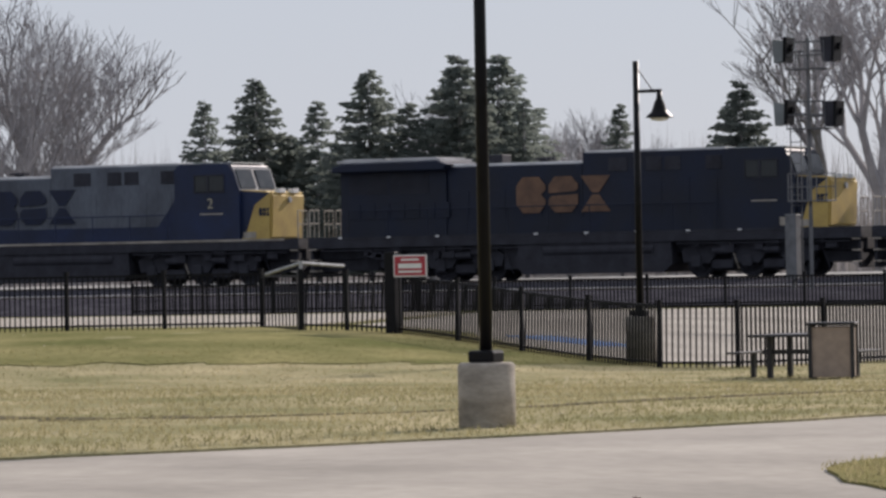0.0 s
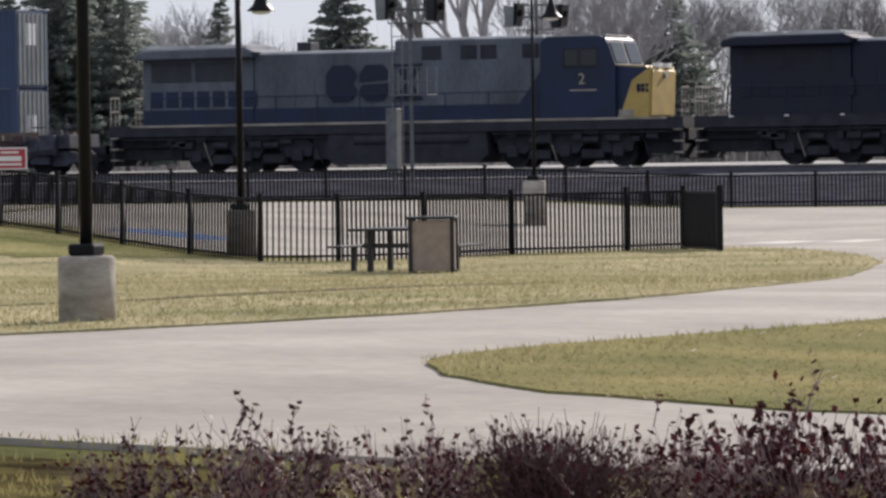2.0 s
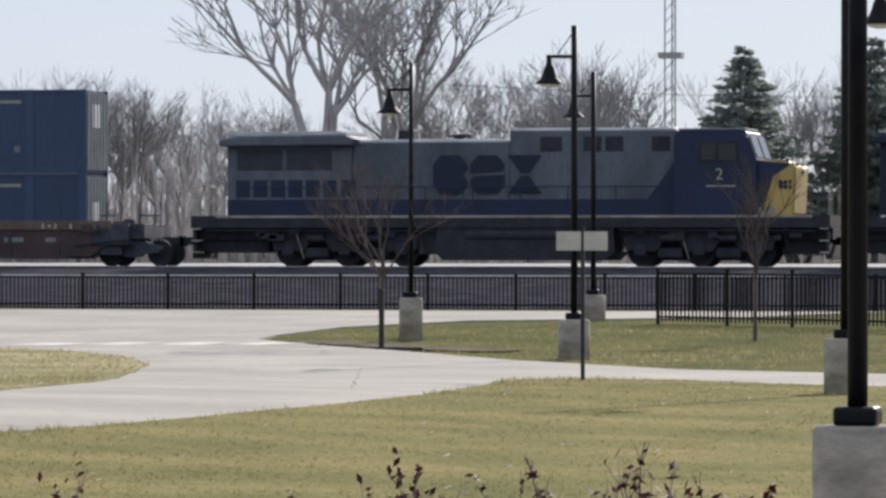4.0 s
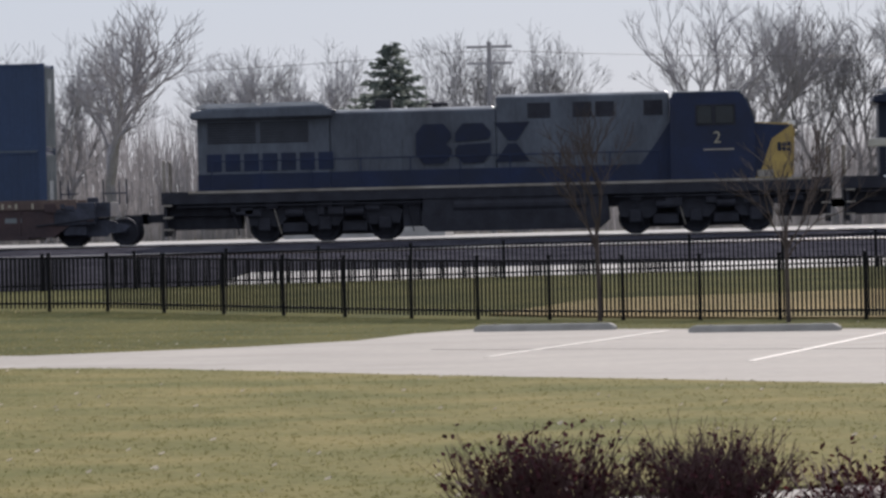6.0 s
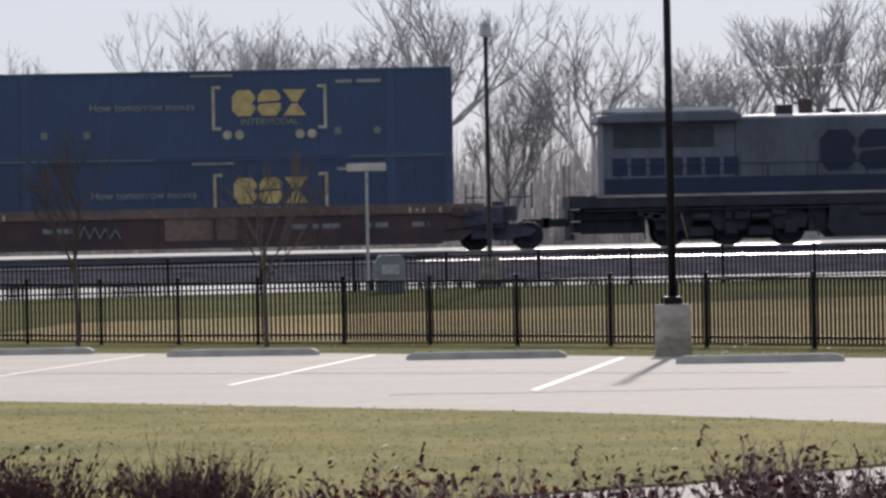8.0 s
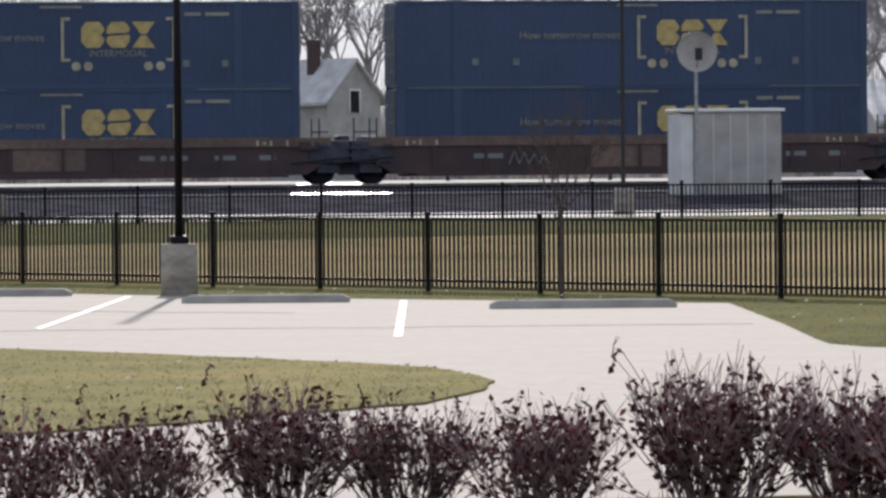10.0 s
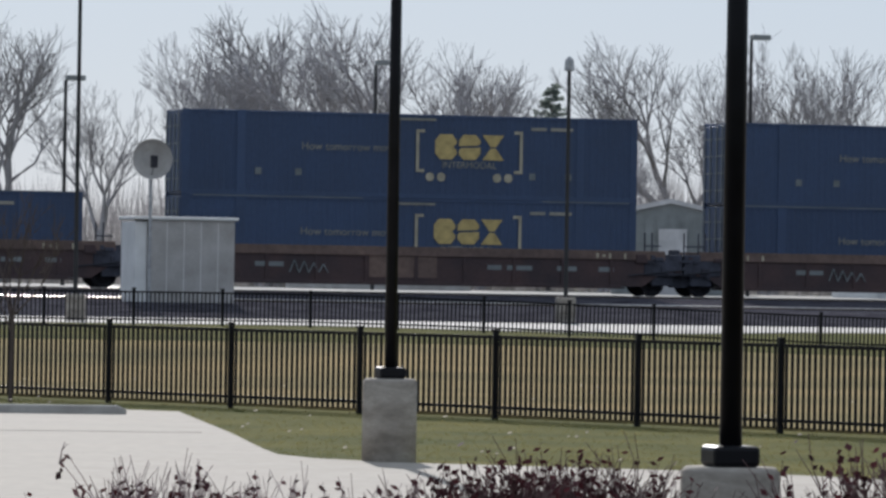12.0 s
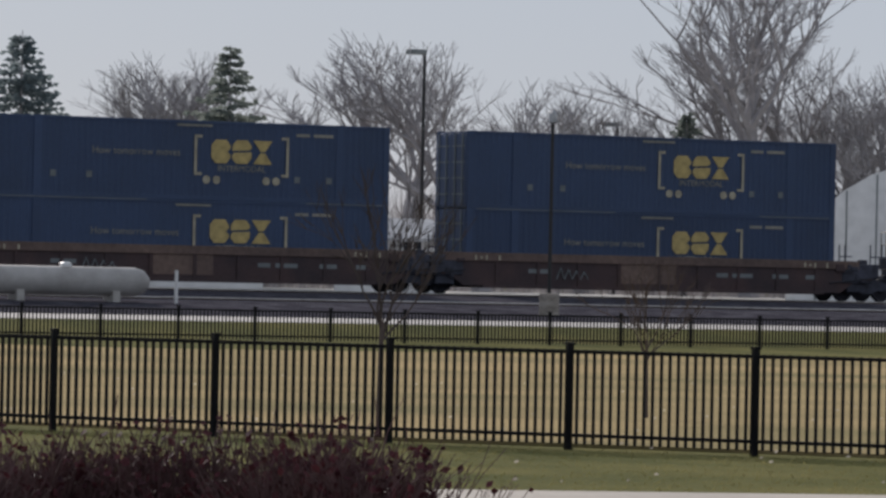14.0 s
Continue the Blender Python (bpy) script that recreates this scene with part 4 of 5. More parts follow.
def fences():
    far = [(19.7 + 2.42 * k, 129.0) for k in range(-39, 35)]
    fence("railway_fence", far, 0.9, "long black steel picket fence along the railway")
    east = [on_line(a, EAST_LINE) for a in EAST_AZ]
    fence("lot_fence", east, 1.22, "black steel picket fence behind the parking bays", singles=range(22, 34))
    px = lambda x: -26.47 + (x - 784) / 152.8
    west1 = [polar(px(x), r) for x, r in ((-230, 108.5), (-55, 108), (118, 108), (290, 108), (462, 108))]
    fence("park_fence", west1, 1.24, "black steel picket fence on the grass bank")
    rows = [(705, 104), (808, 102), (921, 99.7), (1040, 97.5), (1165, 95.3), (1302, 95.5), (1453, 97), (1610, 99.5), (1812, 101.5), (1914, 103)]
    fence("park_fence", [polar(px(x), r) for x, r in rows], 1.26, "black steel picket fence beside the picnic table")
    # gate leaf of dark mesh at the end of the fence, and the one by the drive
    for a, ra, b, rb, h in ((px(1912), 103, px(1975), 100.5, 1.25), (px(462), 108, px(530), 104.5, 1.2)):
        p, q = polar(a, ra), polar(b, rb)
        z = on(*q)
        L = math.dist(p, q)
        t = thing("gate", pose(p[0], p[1], z, 0, 0, math.degrees(math.atan2(q[1] - p[1], q[0] - p[0]))), "black steel gate standing open", "gate")
        part("gate_frame", boxes((0, L, -0.03, 0.03, 0.05, 0.1), (0, L, -0.03, 0.03, h - 0.05, h), (0, 0.05, -0.03, 0.03, 0.1, h - 0.05), (L - 0.05, L, -0.03, 0.03, 0.1, h - 0.05)), "black", t)
        part("gate_post", boxes((L, L + 0.12, -0.06, 0.06, -0.1, h + 0.12), bevel=0.01), "black", t)
        n = int(L / (0.06 if a > -22 else 0.3))
        bar = None
        for k in range(1, n):
            bar = share("bar", bar, t, pose(L * k / n, 0, 0)) if bar else part("bar", boxes((-0.012, 0.012, -0.012, 0.012, 0.1, h - 0.05)), "black", t)
            bar.matrix_basis = pose(L * k / n, 0, 0)
    # dark bars between the gate and the sign post
    mid = [polar(px(x), r) for x, r in ((530, 104.5), (612, 104.5), (690, 104.2))]
    fence("park_fence", mid, 1.24, "black steel picket fence beside the gate")
    p, q = polar(px(470), 106), polar(px(608), 106)
    z = on(*p) + 1.35
    t = thing("barrier_pipe", pose(0, 0, 0), "grey steel pipe frame above the gate", "pipe frame")
    bm = bmesh.new()
    tube(bm, (p[0], p[1], z - 0.15), (*polar(px(532), 105), z + 0.08), 0.035, n=8)
    tube(bm, (*polar(px(532), 105), z + 0.08), (*q, z), 0.035, n=8)
    tube(bm, (*polar(px(532), 105), z - 1.4), (*polar(px(532), 105), z + 0.12), 0.04, n=8)
    part("pipe", bm, "galv", t)


# ---- small things on the lawn ----
def notices():
    px = lambda x: -26.47 + (x - 784) / 152.8
    x, y = polar(px(692), 103.8)
    t = thing("notice_post", pose(x, y, on(x, y)), "red and white notice on a dark post by the fence", "sign")
    part("post", boxes((-0.12, 0.12, -0.1, 0.1, -0.1, 1.75), bevel=0.02), "black", t)
    part("panel", boxes((0.12, 0.9, -0.13, -0.11, 1.22, 1.68), bevel=0.008), "white", t, "white sign panel with a red border")
    part("red_field", boxes((0.15, 0.87, -0.136, -0.131, 1.25, 1.65)), "red", t)
    part("text_bar", boxes((0.24, 0.78, -0.142, -0.137, 1.4, 1.5)), "white", t)
    part("text_bar", boxes((0.3, 0.72, -0.142, -0.137, 1.56, 1.6)), "white", t)
    part("text_bar", boxes((0.24, 0.78, -0.142, -0.137, 1.31, 1.35)), "white", t)
    # litter bin enclosure
    x, y = polar(-21.98, 85.3)
    t = thing("litter_bin", pose(x, y, on(x, y) + 0.03, 0, 0, 16), "brown panelled litter bin with black frame on the lawn", "bin")
    part("body", boxes((-0.36, 0.36, -0.33, 0.33, 0.04, 0.9), bevel=0.01), "tan", t, "brown pebbled panels")
    for a in (-0.4, 0.33):
        for b in (-0.37, 0.3):
            part("corner_post", boxes((a, a + 0.07, b, b + 0.07, 0, 0.94), bevel=0.008), "blacksteel", t)
    part("lid", boxes((-0.42, 0.42, -0.39, 0.39, 0.93, 0.98), bevel=0.02), "blacksteel", t)
    # picnic table with seats on arms
    x, y = polar(-22.5, 87)
    t = thing("picnic_table", pose(x, y, on(x, y) + 0.03, 0, 0, 0), "dark metal picnic table with bench seats", "picnic table")
    part("tabletop", boxes((-0.38, 0.9, -0.9, 0.9, 0.72, 0.77), bevel=0.012), "blacksteel", t)
    for a in (-0.2, 0.65):
        part("leg", boxes((a, a + 0.09, -0.5, -0.41, 0.0, 0.72)), "blacksteel", t)
        part("leg", boxes((a, a + 0.09, 0.41, 0.5, 0.0, 0.72)), "blacksteel", t)
    for a in (-0.8, 1.15):
        part("seat", boxes((a, a + 0.27, -0.9, 0.9, 0.43, 0.47), bevel=0.012), "blacksteel", t)
        part("seat_leg", boxes((a + 0.1, a + 0.18, -0.06, 0.04, 0.0, 0.43)), "blacksteel", t)
    part("arm", boxes((-0.3, 1.0, -0.46, -0.42, 0.42, 0.5)), "blacksteel", t)
    # two-panel road sign seen from behind
    x, y = polar(-11.77, 77.5)
    t = thing("road_sign", pose(x, y, on(x, y)), "two blank pale sign backs on a thin post", "sign")
    part("post", boxes((-0.03, 0.03, -0.02, 0.02, -0.2, 2.45)), "blacksteel", t)
    part("panel", boxes((-0.42, -0.02, -0.035, -0.022, 2.06, 2.36), bevel=0.01), "concrete", t, "pale grey sign back")
    part("panel", boxes((0.02, 0.4, -0.035, -0.022, 2.06, 2.36), bevel=0.01), "concrete", t, "pale grey sign back")
    # small bollard post with base plate beside the young tree
    x, y = polar(-14.1, 104)
    t = thing("stake_post", pose(x, y, on(x, y)), "dark square post at the tip of the lawn", "post")
    part("post", boxes((-0.05, 0.05, -0.05, 0.05, -0.1, 1.28), bevel=0.01), "blacksteel", t)
    part("base", boxes((-0.1, 0.9, -0.12, 0.12, -0.05, 0.06), bevel=0.01), "blacksteel", t)
    # platform name board and pale waste box
    x, y = polar(2.47, 126)
    t = thing("name_board", pose(x, y, on(x, y)), "pale board on a slim post beside the railway", "sign")
    part("post", tube(bmesh.new(), (0, 0, -0.1), (0, 0, 3.1), 0.04, n=8), "galv", t)
    part("board", boxes((-0.5, 0.5, -0.12, 0.12, 3.1, 3.3), bevel=0.02), "concrete", t)
    x, y = polar(2.72, 127.3)
    t = thing("waste_box", pose(x, y, on(x, y)), "grey-green domed waste box beside the railway", "bin")
    part("body", prism(bmesh.new(), [(-0.36, -0.1), (0.36, -0.1), (0.4, 0.75), (0.28, 0.95), (-0.28, 0.95), (-0.4, 0.75)], -0.3, 0.3), "contgray", t)
    part("flap", boxes((-0.22, 0.22, -0.33, -0.3, 0.45, 0.7)), "galv", t)


def wheel_stops():
    for a, b in (((-3.8, 93.4), (-1.15, 92.6)), ((0.2, 88.8), (2.85, 87.9)), ((4.15, 82.9), (6.75, 82.3)), ((8.0, 76.9), (10.55, 76.4)), ((11.95, 71.8), (14.65, 71.4))):
        L = math.dist(a, b)
        t = thing("wheel_stop", pose(a[0], a[1] - 0.9, on(*a) + 0.01, 0, 0, math.degrees(math.atan2(b[1] - a[1], b[0] - a[0]))), "weathered grey concrete wheel stop at a parking bay", "wheel stop", "wheel stops")
        bm = prism(bmesh.new(), [(0, -0.02), (L, -0.02), (L, 0.07), (L - 0.12, 0.125), (0.12, 0.125), (0, 0.07)], -0.08, 0.08)
        bmesh.ops.bevel(bm, geom=bm.edges[:], offset=0.015, segments=1, affect="EDGES")
        part("bar", bm, "concrete", t)
        part("pin", tube(bmesh.new(), (0.4, 0, 0.11), (0.4, 0, 0.14), 0.02, n=8), "railside", t)


def signal_mast(az, r, zbase, first, k):
    x, y = polar(az, r)
    t = thing("railway_signal", pose(x, y, zbase) @ Matrix.Diagonal((k, k, k, 1)), "grey lattice railway signal with hooded black lamp heads", "railway signal", "signals")
    part("mast", tube(bmesh.new(), (0, 0, -0.3), (0, 0, 6.95), 0.06, 0.05, 10), "steelgray", t, "grey steel mast")
    part("cabinet", boxes((-0.72, -0.38, -0.2, 0.2, 0.1, 1.95), (-0.6, -0.5, -0.06, 0.06, -0.4, 0.1), bevel=0.02), "steelgray", t, "pale equipment case") if first else None
    ladder = bmesh.new()
    for a in (-0.62, -0.3):
        tube(ladder, (a, 0.1, -0.3), (a, 0.1, 6.6), 0.018, n=5)
    for k in range(22):
        tube(ladder, (-0.62, 0.1, 0.1 + 0.3 * k), (-0.3, 0.1, 0.1 + 0.3 * k), 0.012, n=5)
    part("ladder", ladder, "steelgray", t)
    for z in (2.3, 4.35, 6.05):
        part("platform", boxes((-0.6, 0.6, -0.25, 0.5, z, z + 0.04), bevel=0.005), "steelgray", t)
        for b in (-0.23, 0.48):
            bm = bmesh.new()
            for a in (-0.58, 0.0, 0.58):
                tube(bm, (a, b, z), (a, b, z + 0.8), 0.018, n=5)
            for c in (0.42, 0.8):
                tube(bm, (-0.58, b, z + c), (0.58, b, z + c), 0.016, n=5)
            part("platform_rail", bm, "steelgray", t)
    for sx, z in ((-0.75, 6.6), (0.72, 6.6), (-0.75, 4.82), (0.75, 4.75)):
        if sx < 0:
            shape = [(sx - 0.24, z + 0.34), (sx + 0.1, z + 0.28), (sx + 0.1, z - 0.3), (sx - 0.2, z - 0.35)]
        else:
            shape = [(sx - 0.26, z + 0.36), (sx + 0.12, z + 0.36), (sx + 0.06, z - 0.36), (sx - 0.18, z - 0.34)]
        h = part("signal_head", prism(bmesh.new(), shape, -0.24, 0.24), "contgray" if sx < 0 else "grime", t, "hooded signal housing")
        part("backboard", prism(bmesh.new(), [(sx + 0.12, z + 0.4), (sx + 0.23, z + 0.38), (sx + 0.18, z - 0.31), (sx + 0.1, z - 0.33)], -0.3, 0.3), "black", h)
        part("hood", tube(bmesh.new(), (sx + 0.17, 0, z + 0.1), (sx + 0.3, 0, z + 0.08), 0.1, 0.11, 12), "black", h)
        part("bracket", boxes((min(0.09, sx), max(-0.09, sx), 0.0, 0.05, z - 0.06, z)), "steelgray", t)


def lineside():
    signal_mast(-22.21, 158, 1.4, True, 1.12)
    signal_mast(-20.75, 185, 1.45, False, 1.2)
    # equipment shed with dish
    x, y = polar(12.46, 150.8)
    t = thing("equipment_shed", pose(x, y, 1.15), "small white metal equipment shed beside the railway", "shed")
    part("shell", boxes((-1.35, 1.35, 0, 2.2, -0.3, 2.55), bevel=0.02), "tankpaint", t, "white sheet-metal walls")
    part("side_panel", boxes((-1.75, -1.36, 0.1, 2.1, -0.3, 2.5), bevel=0.02), "white", t)
    part("roof", boxes((-1.8, 1.45, -0.1, 2.3, 2.56, 2.66), bevel=0.02), "white", t)
    for k in range(5):
        part("wall_seam", boxes((-1.3 + 0.53 * k, -1.28 + 0.53 * k, -0.012, 0.0, -0.2, 2.5)), "white", t)
    x, y = polar(11.98, 149.6)
    d = thing("satellite_dish", pose(x, y, 1.12) @ Matrix.Diagonal((1.06, 1.06, 1.06, 1)), "grey mesh dish on a pole beside the shed", "dish")
    part("pole", tube(bmesh.new(), (0, 0, -0.4), (0, 0, 3.6), 0.05, n=8), "galv", d)
    dish = lathe(bmesh.new(), [(0.02, 0.0), (0.25, -0.03), (0.45, -0.1), (0.58, -0.19), (0.58, -0.17), (0.45, -0.08), (0.02, 0.03)], 24, (0, 0, 4.15), "y")
    part("reflector", dish, "tankpaint", d)
    part("feed", boxes((-0.09, 0.09, -0.5, -0.3, 3.9, 4.25), bevel=0.02), "grime", d)
    part("strut", tube(bmesh.new(), (0, -0.4, 4.0), (0, 0, 3.6), 0.02, n=6), "galv", d)
    # propane tank
    x, y = polar(23.05, 158)
    t = thing("propane_tank", pose(x, y, 1.2), "long white propane tank with rounded ends", "tank")
    part("shell", lathe(bmesh.new(), [(0.02, -2.9), (0.2, -2.86), (0.38, -2.68), (0.46, -2.4), (0.46, 2.4), (0.38, 2.68), (0.2, 2.86), (0.02, 2.9)], 24, (0, 0, 0.6), "x"), "tankpaint", t, "", True)
    for a in (-1.8, 1.5):
        part("saddle", boxes((a, a + 0.25, -0.4, 0.4, -0.3, 0.3)), "concrete", t)
    part("dome", lathe(bmesh.new(), [(0.2, 1.04), (0.2, 1.15), (0.1, 1.2)], 14), "white", t)
    part("bollard", tube(bmesh.new(), (3.7, -0.4, -0.3), (3.7, -0.4, 1.0), 0.06, n=8), "white", t)
    part("bollard", tube(bmesh.new(), (-3.7, -0.4, -0.3), (-3.7, -0.4, 1.0), 0.06, n=8), "white", t)


# ---- buildings and distant posts ----
def gable_house(name, az, r, w, d, eave, ridge, label, wall="siding", windows=2, z=1.45, turn=0, front=False):
    """Gabled house: ridge along its width, or its gable to the front."""
    x, y = polar(az, r)
    t = thing(name, pose(x, y, z, 0, 0, turn), label, "building")
    span, run = (w, d) if front else (d, w)
    to = Matrix() if front else Matrix.Translation((-w / 2, d / 2, 0)) @ Matrix.Rotation(radians(-90), 4, "Z") @ Matrix.Rotation(radians(180), 4, "Z") @ Matrix.Translation((0, -w, 0))
    body = prism(bmesh.new(), [(-span / 2, -0.5), (span / 2, -0.5), (span / 2, eave), (0, ridge), (-span / 2, eave)], 0, run)
    part("wall", body, wall, t).matrix_basis = to
    roof = "roof" if wall == "siding" else "roofgray"
    k = (ridge - eave) / (span / 2) * 0.35
    for s in (-1, 1):
        slab = prism(bmesh.new(), [(0, ridge), (s * (span / 2 + 0.35), eave - k), (s * (span / 2 + 0.35), eave - k + 0.16), (0, ridge + 0.16)], -0.3, run + 0.3)
        part("roof", slab, roof, t).matrix_basis = to
    for k in range(windows):
        cx = -w / 2 + (k + 0.5) * w / windows
        wdw = part("window", boxes((cx - 0.4, cx + 0.4, -0.06, -0.01, 1.0, 2.2)), "glass", t)
        part("window_frame", boxes((cx - 0.48, cx + 0.48, -0.09, -0.061, 2.2, 2.3), (cx - 0.48, cx + 0.48, -0.09, -0.061, 0.9, 1.0), (cx - 0.04, cx + 0.04, -0.09, -0.061, 1.0, 2.2)), "white", wdw)
    if front:
        wdw = part("window", boxes((-0.3, 0.3, -0.06, -0.01, eave - 0.7, eave + 0.35)), "glass", t)
        part("window_frame", boxes((-0.38, 0.38, -0.09, -0.061, eave + 0.35, eave + 0.45), (-0.38, -0.3, -0.09, -0.061, eave - 0.7, eave + 0.35), (0.3, 0.38, -0.09, -0.061, eave - 0.7, eave + 0.35)), "white", wdw)
        part("chimney", boxes((-0.75, -0.25, run * 0.5, run * 0.5 + 0.5, ridge - 1.0, ridge + 1.1), bevel=0.03), "rust", t, "reddish brick chimney")
    return t


def buildings():
    gable_house("house", -3.6, 215, 7.0, 8, 2.8, 3.9, "pale low house behind the railway", wall="tankpaint", windows=3)
    gable_house("house", 14.9, 225, 6.5, 9, 2.6, 4.4, "low pale house with grey roof", wall="tankpaint", windows=2)
    gable_house("house", 8.02, 242, 3.4, 4.4, 4.1, 5.9, "pale green house with steep light roof and chimney", wall="tankpaint", windows=2, turn=32, front=True)
    gable_house("shed", 27.05, 205, 3.2, 4, 2.3, 3.0, "small white shed with pale metal roof", wall="white", windows=1)
    # white metal hall and rounded fabric hall
    for az, r, w, h, curved in ((22.6, 215, 20.5, 6.4, False), (18.0, 212, 5.0, 4.0, False), (33.1, 215, 13.0, 6.2, True)):
        x, y = polar(az, r)
        t = thing("metal_hall", pose(x, y, 1.45, 0, 0, -az), "white rounded fabric hall" if curved else "white ribbed metal hall with low roof", "building")
        if curved:
            pts = [(w * math.cos(a) / 2, h * math.sin(a)) for a in np.linspace(0, math.pi, 15)]
            part("shell", prism(bmesh.new(), pts, 0, 18), "white", t)
            part("door", boxes((-1.8, 1.8, -0.08, -0.01, 0, 3.6)), "contgray", t, "grey roll-up door")
            for k in range(-4, 5):
                if k:
                    x = k * w / 10
                    part("seam", boxes((x - 0.03, x + 0.03, -0.03, 0.0, 3.7 if abs(x) < 1.9 else 0, h * math.sqrt(1 - (2 * x / w) ** 2) - 0.1)), "contgray", t)
        else:
            part("wall", prism(bmesh.new(), [(-w / 2, -0.5), (w / 2, -0.5), (w / 2, h - 0.6), (0, h), (-w / 2, h - 0.6)], 0, 16), "white" if w > 6 else "contgray", t)
            part("roof_edge", prism(bmesh.new(), [(-w / 2 - 0.2, h - 0.6), (0, h), (w / 2 + 0.2, h - 0.6), (w / 2 + 0.2, h - 0.4), (0, h + 0.2), (-w / 2 - 0.2, h - 0.4)], -0.2, 16.2), "roofgray", t)
            part("door", boxes((-w / 2 + 2.0, -w / 2 + 3.2, -0.08, -0.052, 0, 2.9)), "roofgray", t)
            for k in range(int(w / 0.52) - 1):
                part("wall_rib", boxes((-w / 2 + 0.25 + 0.52 * k, -w / 2 + 0.3 + 0.52 * k, -0.05, 0, 0, h - 0.7)), "white" if w > 6 else "contgray", t)
    # utility pole with crossarms and wires
    x, y = polar(-2.11, 240)
    t = thing("utility_pole", pose(x, y, 0.6), "weathered wooden utility pole with crossarms", "utility pole")
    part("pole", tube(bmesh.new(), (0, 0, -0.5), (0, 0, 10.2), 0.16, 0.11, 10), "bark", t)
    for z in (9.9, 9.1):
        part("crossarm", boxes((-1.1, 1.1, -0.06, 0.06, z, z + 0.12)), "bark", t)
    for s in (-1, 1):
        bm = bmesh.new()
        last = None
        for k in range(13):
            q = (s * k * 4.0, 0, 9.8 - 0.022 * (12 - k) * k)
            if last:
                tube(bm, last, q, 0.012, n=3, cap=False)
            last = q
        part("wire", bm, "blacksteel", t)
    # lattice tower far off
    x, y = polar(-10.75, 420)
    t = thing("lattice_tower", pose(x, y, 0.5), "thin grey lattice tower far behind the trees", "tower")
    bm = bmesh.new()
    for a, b in ((-0.45, -0.45), (0.45, -0.45), (0, 0.45)):
        tube(bm, (a, b, -1), (a, b, 34), 0.07, n=5)
    for k in range(34):
        tube(bm, (-0.45, -0.45, k), (0.45, -0.45, k + 1), 0.035, n=4)
        tube(bm, (0.45, -0.45, k), (0, 0.45, k + 1), 0.035, n=4)
    part("lattice", bm, "galv", t)
    part("antenna", boxes((-1.0, 1.0, -0.6, 0.6, 18.0, 18.5)), "galv", t)
    for az, r, h, s in ((10.98, 205, 8.6, 1), (14.56, 215, 9.9, 1), (18.9, 210, 11.0, 1), (27.15, 214, 10.4, -1), (29.4, 250, 8.6, -1), (9.1, 220, 8.0, 1)):
        x, y = polar(az, r)
        t = thing("yard_light", pose(x, y, 1.4), "tall grey yard light with flat head", "street lamp", "yard lights")
        part("pole", tube(bmesh.new(), (0, 0, -0.4), (0, 0, h), 0.09, 0.07, 8), "blacksteel", t)
        part("head", boxes((min(0, s * 0.8), max(0, s * 0.8), -0.25, 0.25, h, h + 0.22), bevel=0.04), "contgray", t)


# ---- trees ----
def grow(V, F, rng, p, d, L, r, depth, droop=0.0, spread=0.6, floor_r=0.0085, crown=None, reach=(0.62, 0.85), wig=0.27, up=0.0, taper=0.64):
    """A limb in bent pieces that forks; appends to V and F."""
    n = 5 if r > 0.08 else 4 if r > 0.035 else 3
    steps = 3 if depth > 1 else 2
    ring0 = None
    for k in range(steps + 1):
        u = d.orthogonal().normalized()
        v = d.cross(u)
        rr = max(floor_r * 0.6, r * (1 - 0.45 * k / steps))
        i0 = len(V)
        V.extend([tuple(p + rr * (math.cos(6.2832 * j / n) * u + math.sin(6.2832 * j / n) * v)) for j in range(n)])
        if ring0 is not None:
            F.extend([(ring0 + j, ring0 + (j + 1) % n, i0 + (j + 1) % n, i0 + j) for j in range(n)])
        ring0 = i0
        if k < steps:
            d = (d + Vector((rng.uniform(-1, 1), rng.uniform(-1, 1), rng.uniform(-0.6, 0.9) - droop)) * wig + Vector((0, 0, up))).normalized()
            p = p + d * L / steps
            if depth > 0 and k > 0 and rng.random() < 0.75:
                q = (d + Vector((rng.uniform(-1, 1), rng.uniform(-1, 1), rng.uniform(-0.3, 0.7) - droop)) * spread * 1.3).normalized()
                grow(*(crown or (V, F)), rng, p, q, L * rng.uniform(0.5, 0.75), max(floor_r, r * 0.5), depth - 1, droop, spread, floor_r, None, reach, wig, up, taper)
    if depth > 0:
        for _ in range(2):
            q = (d + Vector((rng.uniform(-1, 1), rng.uniform(-1, 1), rng.uniform(-0.4, 0.8) - droop)) * spread).normalized()
            grow(*(crown or (V, F)), rng, p, q, L * rng.uniform(*reach), max(floor_r, r * taper), depth - 1, droop, spread, floor_r, None, reach, wig, up, taper)


def mesh_of(name, V, F, material):
    me = bpy.data.meshes.new(name)
    me.from_pydata(V, [], F)
    me.materials.append(M[material])
    return me


